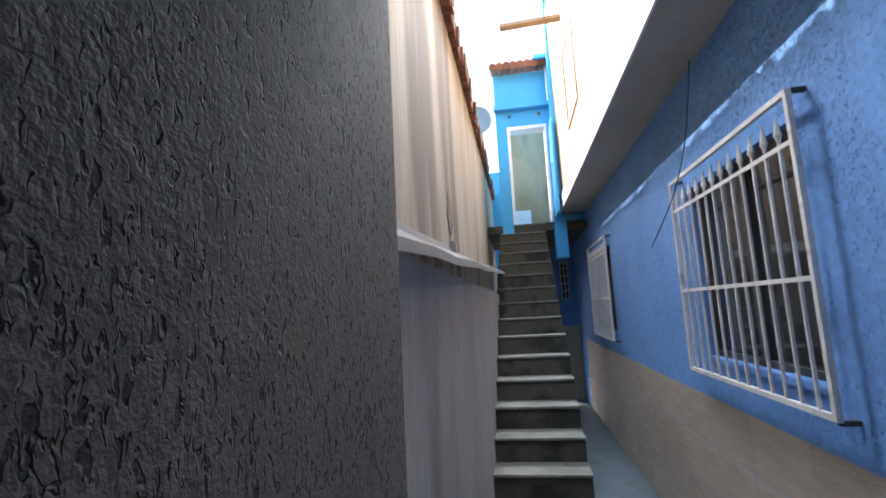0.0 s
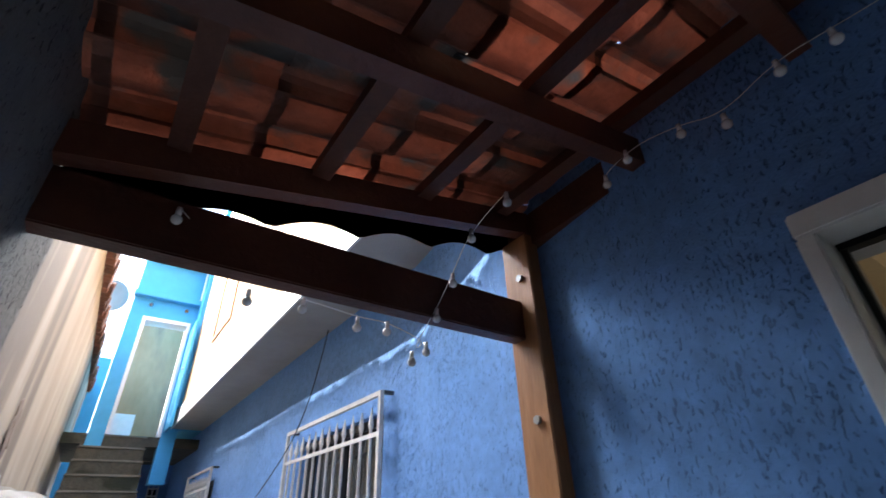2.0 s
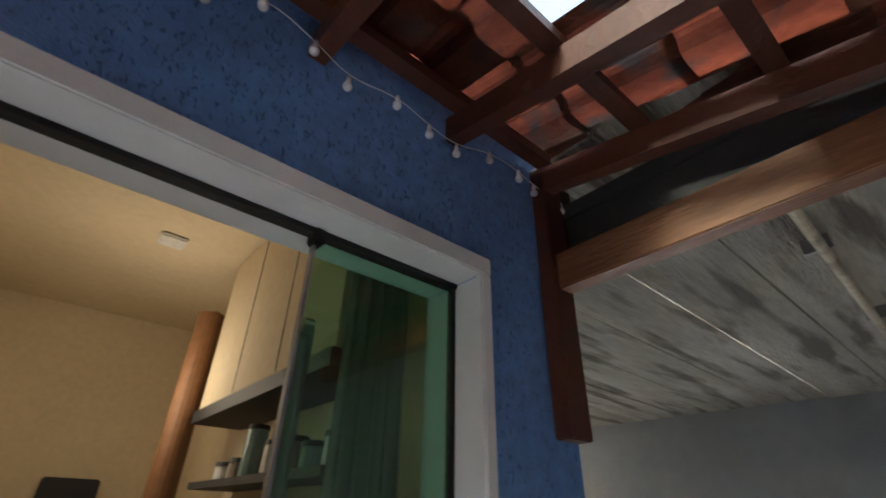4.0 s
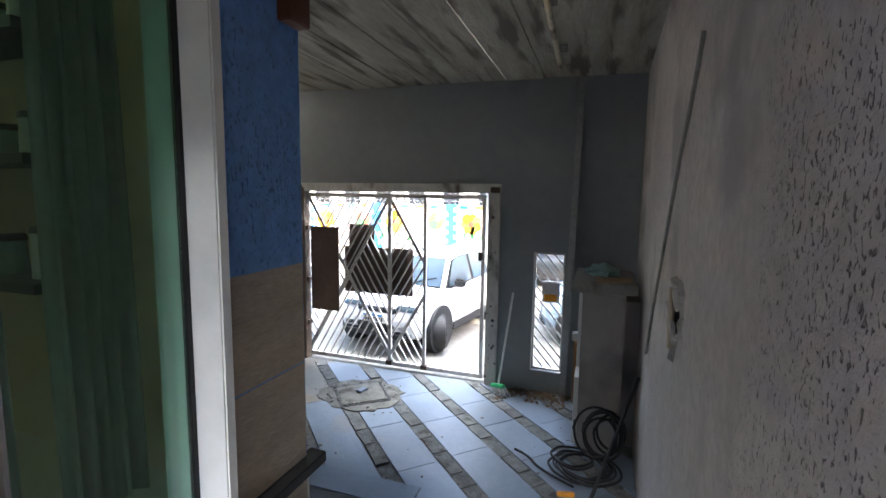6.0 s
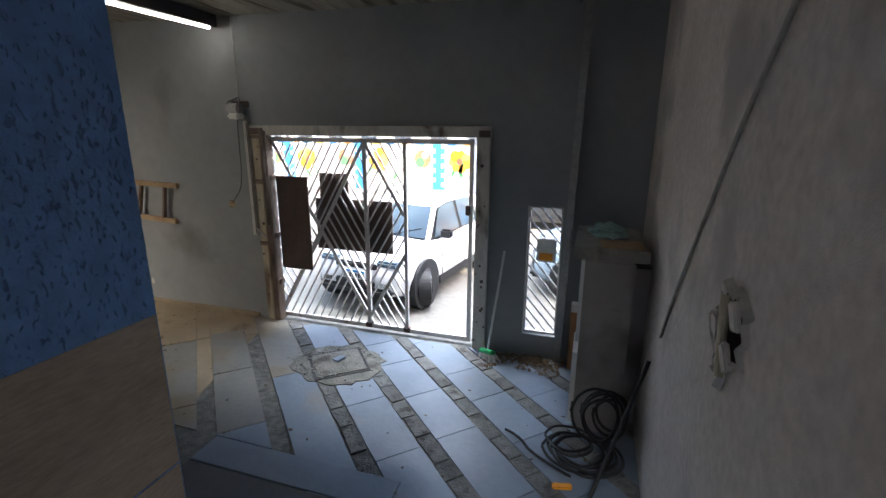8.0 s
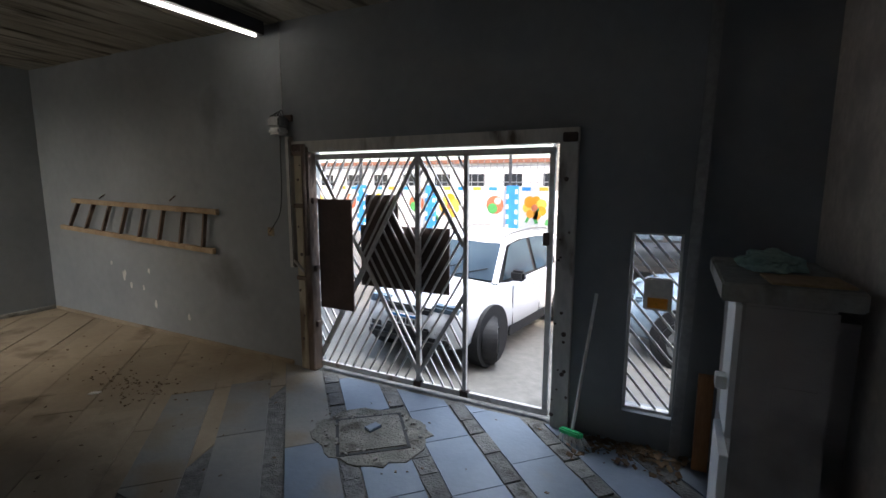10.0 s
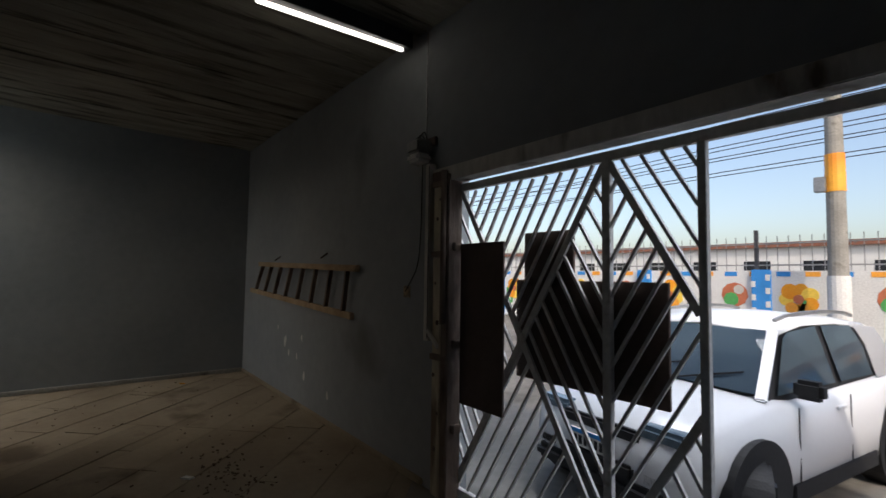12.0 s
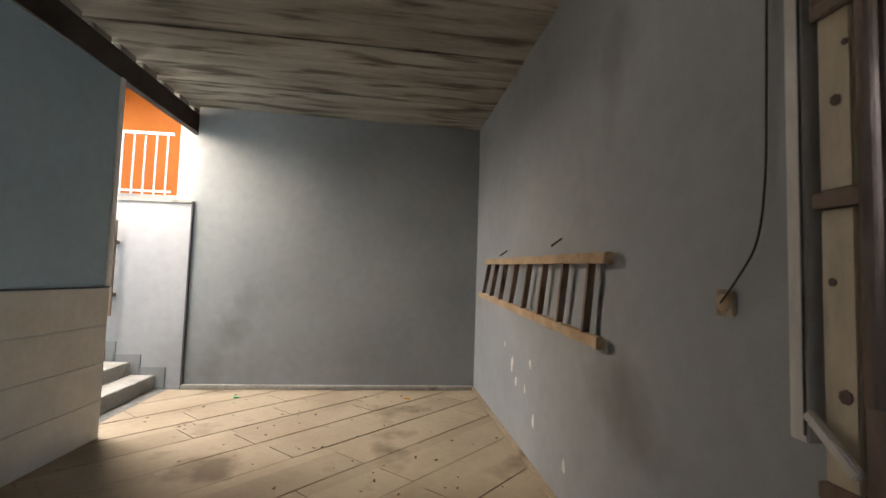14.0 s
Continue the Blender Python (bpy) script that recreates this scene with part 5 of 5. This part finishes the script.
    for s in (-1, 1):
        for quad in (((0.76, 0.985), (0.40, 1.37), (0.30, 1.41), (-0.20, 1.44), (-0.20, 0.985)), ((-0.31, 0.985), (-0.31, 1.44), (-0.88, 1.42), (-0.99, 1.25), (-0.96, 0.985))):
            bm = bmesh.new()
            f = [bm.verts.new((x, s * (0.788 - (z - 0.93) * 0.30), z)) for x, z in quad]
            bm.faces.new(f)
            bmesh.ops.solidify(bm, geom=bm.faces[:], thickness=0.012)
            part("side_window", bm, glass_m, c)
        for x in (0.62, -0.26):
            part("door_gap", box(x - 0.004, x + 0.004, s * 0.848 - 0.004, s * 0.848 + 0.004, 0.36, 0.90), M_BLACK, c)
        part("mirror", box(0.50, 0.62, min(s * 0.80, s * 0.99), max(s * 0.80, s * 0.99), 0.96, 1.10, bevel=0.03), M_BLACK, c)
        part("door_handle", box(-0.18, -0.02, s * 0.845 - 0.012, s * 0.845 + 0.012, 0.80, 0.83, bevel=0.006), paint, c)
        part("sill_trim", box(-0.75, 0.72, s * 0.845 - 0.014, s * 0.845 + 0.014, 0.24, 0.37, bevel=0.008), M_BLACK, c, "black plastic sill trim")
        if roof_rails:
            bm = bmesh.new()
            prev = (0.25, s * 0.53, 1.49)
            for i in range(1, 9):
                q = (0.25 - 1.5 * i / 8, s * 0.53, 1.49 + 0.055 * math.sin(math.pi * i / 8) ** 0.5)
                bar(bm, prev, q, 0.03, 0.03)
                prev = q
            part("roof_rail", bm, M_ALU, c)
        part("headlight", box(1.52, 1.755, s * 0.50 - 0.17, s * 0.50 + 0.19, 0.70, 0.81, bevel=0.03), M_CARGLASS, c)
        part("fog_lamp", box(1.66, 1.80, s * 0.50 - 0.10, s * 0.50 + 0.10, 0.42, 0.52, bevel=0.02), M_BLACK, c)
        part("tail_light", box(-1.77, -1.62, s * 0.70 - 0.06, s * 0.70 + 0.05, 0.80, 0.98, bevel=0.02), M_AMBER, c)
        for x, st in ((1.16, steer), (-1.20, 0)):
            # One black disc draws both the plastic arch and the wheel well's shade.
            bm = bmesh.new()
            rod(bm, (x, s * 0.66, 0.36), (x, s * 0.858, 0.36), 0.385, 0.395, 32)
            part("wheel_arch", bm, M_BLACK, c, "black plastic wheel arch merged with the shaded wheel well")
            m = pose(x, s * 0.79, 0.31, 0, 0, st)
            bm = bmesh.new()
            rod(bm, (0, -0.105, 0), (0, 0.105, 0), 0.31, seg=36)
            bmesh.ops.bevel(bm, geom=[e for e in bm.edges if abs(e.verts[0].co.y - e.verts[1].co.y) < 1e-4 and e.calc_length() < 0.2], offset=0.03, segments=2, affect="EDGES")
            bmesh.ops.transform(bm, matrix=m, verts=bm.verts)
            ty = part("tyre", bm, M_BLACK, c)
            bm = bmesh.new()
            rod(bm, (0, 0.10 * s, 0), (0, 0.112 * s, 0), 0.20, seg=28)
            bmesh.ops.transform(bm, matrix=m, verts=bm.verts)
            part("rim", bm, M_ALU, ty, "grey alloy rim")
            for i in range(5):
                a = i * 2 * math.pi / 5
                bm = bar(bmesh.new(), (0, 0.118 * s, 0), (0.19 * math.cos(a), 0.118 * s, 0.19 * math.sin(a)), 0.045, 0.02, up=(0, 1, 0))
                bmesh.ops.transform(bm, matrix=m, verts=bm.verts)
                part("spoke", bm, M_CARD, ty)
    part("grille", box(1.72, 1.79, -0.36, 0.36, 0.66, 0.76, bevel=0.02), M_BLACK, c)
    part("bumper", box(1.62, 1.86, -0.62, 0.62, 0.30, 0.42, bevel=0.04), M_BLACK, c)
    part("air_intake", box(1.70, 1.84, -0.34, 0.34, 0.42, 0.52, bevel=0.02), M_BLACK, c)
    plate = part("number_plate", box(1.83, 1.85, -0.20, 0.20, 0.53, 0.66), M_PLASTW, c, "white number plate with a blue band")
    part("band", box(1.85, 1.853, -0.20, 0.20, 0.63, 0.66), M_MBLUE, plate)
    for k in range(7):
        part("mark", box(1.85, 1.853, -0.165 + k * 0.05, -0.135 + k * 0.05, 0.55, 0.615), M_BLACK, plate)
    part("wiper", bar(bmesh.new(), (0.90, -0.55, 1.0), (0.78, 0.05, 1.12), 0.012, 0.014), M_BLACK, c)
    part("wiper", bar(bmesh.new(), (0.90, 0.05, 1.0), (0.78, 0.55, 1.12), 0.012, 0.014), M_BLACK, c)
    return c


car("white_crossover", "white compact crossover parked nose-in at the gate", M_CARW, (3.15, -2.62, -0.17), 82, steer=30)
car("silver_blue_car", "silver-blue hatchback parked along the pavement", M_CARB, (-0.75, -3.15, -0.17), 4, roof_rails=False)
car("dark_car", "dark hatchback parked across the street", M_CARD, (1.0, -8.3, -0.17), 3, roof_rails=False)

mw = thing("mural_wall", "white street wall painted with flowers and blue pillars", "wall")
part("wall", box(-25, 30, -14.3, -14.0, -0.2, 1.95), M_MURAL, mw)
for i in range(12):
    x = 6.43 + 3.7 * (i - 6)
    pl = part("pillar", box(x - 0.25, x + 0.25, -14.02, -13.88, -0.2, 1.98, bevel=0.02), M_MBLUE, mw, "blue painted pillar")
    for k in range(9):
        part("white_check", box(x + (0.13 if k % 2 else -0.25), x + (0.25 if k % 2 else -0.13), -13.88, -13.872, 0.05 + 0.2 * k, 0.23 + 0.2 * k), M_MURAL, pl)
rnd = random.Random(9)


def disc(x, z, r, y, seg=14):
    return rod(bmesh.new(), (x, -14.0, z), (x, y, z), r, seg=seg)


for i in range(12):
    x = 5.52 + 3.7 * (i - 6)
    for k in range(7):
        a = k * 2 * math.pi / 7 + rnd.uniform(-0.2, 0.2)
        r = rnd.uniform(0.16, 0.24)
        part("painted_petal", disc(x + 0.30 * math.cos(a), 1.12 + 0.30 * math.sin(a), r, -13.985 + 0.001 * k), (M_MORANGE, M_AMBER, M_MYELLOW)[rnd.randrange(3)], mw)
    part("painted_heart", disc(x, 1.12, 0.13, -13.972), M_MRED, mw)
    for k in range(5):
        lx, lz = x + rnd.uniform(-0.8, 0.8), rnd.uniform(0.1, 0.75)
        part("painted_leaf", bar(bmesh.new(), (lx, -13.99, lz), (lx + rnd.uniform(-0.25, 0.25), -13.99, lz + rnd.uniform(0.2, 0.5)), 0.02, rnd.uniform(0.08, 0.16), up=(1, 0, 0), bevel=0.006), M_MGREEN, mw)
    x += 1.66
    part("painted_fish", disc(x, 1.2, 0.38, -13.99, 11), M_MRED, mw)
    part("painted_scale", disc(x + 0.1, 1.05, 0.22, -13.984, 9), M_MGREEN, mw)
    part("painted_scale", disc(x - 0.12, 1.36, 0.15, -13.98, 9), M_PEEL, mw)
for i in range(60):
    part("painted_band", box(-16 + i * 0.7, -15.65 + i * 0.7, -14.0, -13.99, 1.78, 1.92), M_MBLUE if i % 2 else M_MORANGE, mw)
sf = thing("street_fence", "dark mesh fence above the painted wall", "fence")
for i in range(160):
    part("bar", box(-20 + i * 0.28, -19.98 + i * 0.28, -14.16, -14.14, 1.95, 3.0), M_ALU, sf)
part("rail", box(-25, 30, -14.17, -14.13, 2.75, 2.79), M_ALU, sf)
part("rail", box(-25, 30, -14.17, -14.13, 2.1, 2.14), M_ALU, sf)
for x in (-8.0, 0.0, 6.6, 14.0):
    part("post", box(x - 0.05, x + 0.05, -14.2, -14.1, 1.95, 3.2), M_DARKSLAB, sf)
up_ = thing("utility_pole", "pale concrete utility pole with yellow band and cables", "utility pole")
part("shaft", rod(bmesh.new(), (4.45, -13.2, -0.2), (4.45, -13.2, 9.0), 0.24, 0.17, 16), M_CONC, up_)
part("band", rod(bmesh.new(), (4.45, -13.2, 4.0), (4.45, -13.2, 5.0), 0.225, 0.222, 16), M_AMBER, up_, "yellow painted band")
part("foot", rod(bmesh.new(), (4.45, -13.2, -0.2), (4.45, -13.2, 1.8), 0.255, 0.25, 16), M_MURAL, up_, "white painted foot")
part("meter", box(4.6, 4.85, -13.1, -12.9, 4.0, 4.4, bevel=0.02), M_ALU, up_)
rnd = random.Random(4)
for i in range(16):
    z = 5.0 + i * 0.2 + rnd.uniform(-0.1, 0.1)
    sag = rnd.uniform(0.2, 0.8)
    tube("cable", [(-30, -13.2 + rnd.uniform(-1, 1), z + 0.6), (-10, -13.2, z - sag), (4.45, -13.2, z), (18, -13.2, z - sag), (40, -13.2 + rnd.uniform(-2, 2), z + 0.3)], 0.014, M_BLACK, up_, res=1)
far = thing("far_building", "long pale building beyond the painted wall", "building")
part("wall", box(-30, 34, -34, -30, -0.2, 3.6), M_MURAL, far)
part("roof", box(-30.3, 34.3, -34.3, -29.7, 3.6, 3.9), M_TILE, far)
for i in range(20):
    part("window", box(-28 + i * 3, -26.6 + i * 3, -30.03, -29.97, 1.6, 2.8), M_WINGLASS, far)

# neighbours that close the street front
tagged(obj("wall_street_front", box(9.9, 30, -0.3, 0.0, -0.2, 4.5), M_GREYWALL), "plain grey street front beside the garage", "wall", kind="structure")
tagged(obj("wall_street_front_side", box(-30, -0.55, -0.3, 0.0, -0.2, 4.5), M_GREYWALL), "plain grey street front beside the garage", "wall", kind="structure")

# ---- wall tiles ----
def relief_tile(seed, w, h, rows, depth):
    """A tile of stacked stone slivers."""
    rr = random.Random(seed)
    bm = bmesh.new()
    bx(bm, 0.003, w - 0.003, 0, 0.008, 0.003, h - 0.003)
    z = 0.004
    for k in range(rows):
        hh = (h - 0.008) / rows
        x = 0.004
        while x < w - 0.03:
            x1 = min(w - 0.004, x + rr.uniform(0.12, 0.3))
            bx(bm, x + 0.001, x1 - 0.001, 0.004, 0.008 + rr.uniform(0.002, depth), z + 0.001, z + hh - 0.001)
            x = x1
        z += hh
    me = bpy.data.meshes.new("stone_tile")
    bm.to_mesh(me)
    bm.free()
    me.materials.append(M_WAINS)
    return me


TH = 0.348
tiles_a = [relief_tile(s, 0.6, TH, 9, 0.017) for s in (1, 2, 3)]
tiles_s = [relief_tile(s, 0.335, TH, 8, 0.018) for s in (4, 5)]
rnd = random.Random(8)


def face_m(x, y, z, rz):
    return pose(x, y, z, 0, 0, rz)


for k in range(6):
    z = 2.12 - TH * (k + 1)
    share("tile", tiles_s[k % 2], wall_blue_porch, face_m(1.041, 4.585, z, -90.4) @ Matrix.Identity(4))
    ang_b = math.degrees(math.atan2(1.84, 0.28))
for k in range(5):
    z = 1.88 - TH * (k + 1)
    for j in range(3):
        f = (5.90 + 0.6 * (j + 1)) - 5.86
        share("tile", rnd.choice(tiles_a), wall_blue_mid, face_m(1.048 + 0.152 * f, 5.86 + 0.989 * f, z, -(180 - ang_b) - 0.0))
    for j in range(13):
        share("tile", rnd.choice(tiles_a), wall_blue_alley, face_m(1.329, 8.32 + 0.6 * j, z, -90))
bm = bmesh.new()
bx(bm, 0.0, 0.5605, -0.012, 0, 0.004, 0.345)
wt_mesh = bpy.data.meshes.new("white_tile")
bm.to_mesh(wt_mesh)
bm.free()
wt_mesh.materials.append(M_WAINSW)
dfront = math.degrees(math.atan2(-0.27, 6.72))
for k in range(4):
    for j in range(12):
        s = 0.56 * j
        share("tile", wt_mesh, wall_house_front, face_m(1.04 + s * math.cos(radians(dfront)), 4.25 + s * math.sin(radians(dfront)) - 0.001, 1.39 - 0.348 * (k + 1), dfront))
part("cap", box(0, 6.72, -0.02, 0, 1.392, 1.405, m=pose(1.04, 4.25, 0, 0, 0, dfront)), M_DARKSLAB, wall_house_front)

# ---- floor slabs ----
rnd = random.Random(2)
R2 = math.sqrt(0.5)
RECT = (-0.28, 9.62, 0.10, 4.2)
PIT = (1.37, 3.0)
SP = 0.755
for k in range(-6, 19):
    c0 = 0.90 + SP * k + 0.11
    c1 = 0.90 + SP * (k + 1) - 0.11
    v = -12 + rnd.uniform(0, 0.8)
    while v < 11:
        ln = rnd.choice((0.95, 1.15, 0.75) if k < 4 else (1.5, 2.1, 2.6))
        a, b = v + 0.006, v + ln - 0.006
        v += ln
        quad = [((c0 + a) / 2, (c0 - a) / 2), ((c1 + a) / 2, (c1 - a) / 2), ((c1 + b) / 2, (c1 - b) / 2), ((c0 + b) / 2, (c0 - b) / 2)]
        for nx, ny, c in ((1, 0, RECT[1]), (-1, 0, -RECT[0]), (0, 1, RECT[3]), (0, -1, -RECT[2])):
            if len(quad) > 2:
                quad = clip(quad, nx, ny, c)
        if len(quad) < 3:
            continue
        cx = sum(p[0] for p in quad) / len(quad)
        cy = sum(p[1] for p in quad) / len(quad)
        if (cx - 2.68) ** 2 + (cy - 0.93) ** 2 < 0.03:
            continue
        if PIT[0] < cx < PIT[1] + 0.3 and cy > 2.3:
            quad = clip(quad, 0, 1, 2.3)
        elif cx < 1.1 and cy > 3.0:
            quad = clip(quad, 0, 1, 3.3)
        if len(quad) < 3:
            continue
        bm = bmesh.new()
        prism(bm, quad[::-1] if sum((quad[i][0] * quad[(i + 1) % len(quad)][1] - quad[(i + 1) % len(quad)][0] * quad[i][1]) for i in range(len(quad))) < 0 else quad, -0.02, rnd.uniform(0.0, 0.004))
        d_ = cx + 0.3 * cy + rnd.uniform(-0.15, 0.15)
        part("slab", bm, M_SLATE if d_ < 3.7 else M_SLATED if d_ < 4.7 else M_DUSTY, floor)
for k in range(2, 19):
    c0, c1 = 0.90 + SP * k - 0.105, 0.90 + SP * k + 0.105
    v = -12 + rnd.uniform(0, 1.5)
    while v < 11:
        ln = rnd.choice((1.4, 1.9, 2.3))
        a, b = v + 0.004, v + ln - 0.004
        v += ln
        quad = [((c0 + b) / 2, (c0 - b) / 2), ((c1 + b) / 2, (c1 - b) / 2), ((c1 + a) / 2, (c1 - a) / 2), ((c0 + a) / 2, (c0 - a) / 2)]
        for nx, ny, c in ((1, 0, RECT[1]), (-1, -0.3, -4.2), (0, 1, RECT[3]), (0, -1, -RECT[2])):
            if len(quad) > 2:
                quad = clip(quad, nx, ny, c)
        if len(quad) > 2:
            area = sum(quad[i][0] * quad[(i + 1) % len(quad)][1] - quad[(i + 1) % len(quad)][0] * quad[i][1] for i in range(len(quad)))
            part("strip", prism(bmesh.new(), quad if area > 0 else quad[::-1], -0.02, rnd.uniform(-0.006, 0.0)), M_DUSTY, floor)
for k in range(-6, 5):
    v = -12.0
    while v < 11:
        ln = rnd.uniform(0.28, 0.52)
        a, b = v + 0.012, v + ln - 0.012
        v += ln
        cs = [0.90 + SP * k + s_ * 0.092 + rnd.uniform(-0.022, 0.022) for s_ in (-1, 1, 1, -1)]
        quad = [((c_ + w_) / 2, (c_ - w_) / 2) for c_, w_ in zip(cs, (a, a, b, b))]
        cx, cy = sum(q[0] for q in quad) / 4, sum(q[1] for q in quad) / 4
        if not (-0.2 < cx and cx + 0.3 * cy < 4.0 and 0.16 < cy < 3.15) or (cx > 1.25 and cy > 2.2) or (cx - 2.68) ** 2 + (cy - 0.92) ** 2 < 0.16:
            continue
        area = sum(quad[i][0] * quad[(i + 1) % 4][1] - quad[(i + 1) % 4][0] * quad[i][1] for i in range(4))
        part("strip_stone", prism(bmesh.new(), quad if area > 0 else quad[::-1], -0.02, rnd.uniform(-0.003, 0.008)), M_STRIP, floor)
part("border_slab", box(1.36, 3.0, 2.32, 2.6, -0.02, 0.012, bevel=0.003), M_SLATE, floor)
# Floor area behind the border slab, drawn in one darker tone.
part("dark_slab", box(1.30, 3.0, 2.61, 4.18, -0.02, 0.008, bevel=0.003), M_DARKSLAB, floor)
# broken drain cover in the floor
dc = thing("drain_cover", "cracked concrete drain cover in a rough mortar patch", "drain cover", (2.68, 0.92, 0))
bm = bmesh.new()
pts = [((0.50 + rnd.uniform(-0.05, 0.05)) * math.cos(i * 0.1745), (0.42 + rnd.uniform(-0.045, 0.045)) * math.sin(i * 0.1745)) for i in range(36)]
prism(bm, pts, -0.015, 0.009)
part("mortar_patch", bm, M_MORTAR, dc)
part("cover", box(-0.26, 0.26, -0.26, 0.26, 0.0, 0.020, bevel=0.008, m=pose(0, 0, 0, 0, 0, 40)), M_MORTAR, dc, "worn concrete cover")
for a in (40, 130, 220, 310):
    part("joint", box(-0.285, 0.285, 0.262, 0.288, 0.0, 0.0125, m=pose(0, 0, 0, 0, 0, a)), M_BLACK, dc, "dark open joint")
for i in range(26):
    a = rnd.uniform(0, 6.283)
    r0 = rnd.uniform(0.30, 0.44)
    part("crumb", box(-0.016, 0.016, -0.011, 0.011, 0, 0.016, bevel=0.004, m=pose(r0 * math.cos(a), r0 * 0.85 * math.sin(a), 0.008, rnd.uniform(-15, 15), rnd.uniform(-15, 15), rnd.uniform(0, 180))), M_CONC, dc)
part("stone", box(-0.07, 0.05, -0.045, 0.045, 0.02, 0.045, bevel=0.006, m=pose(0.02, -0.04, 0, 3, 2, 70)), M_SLATE, dc)
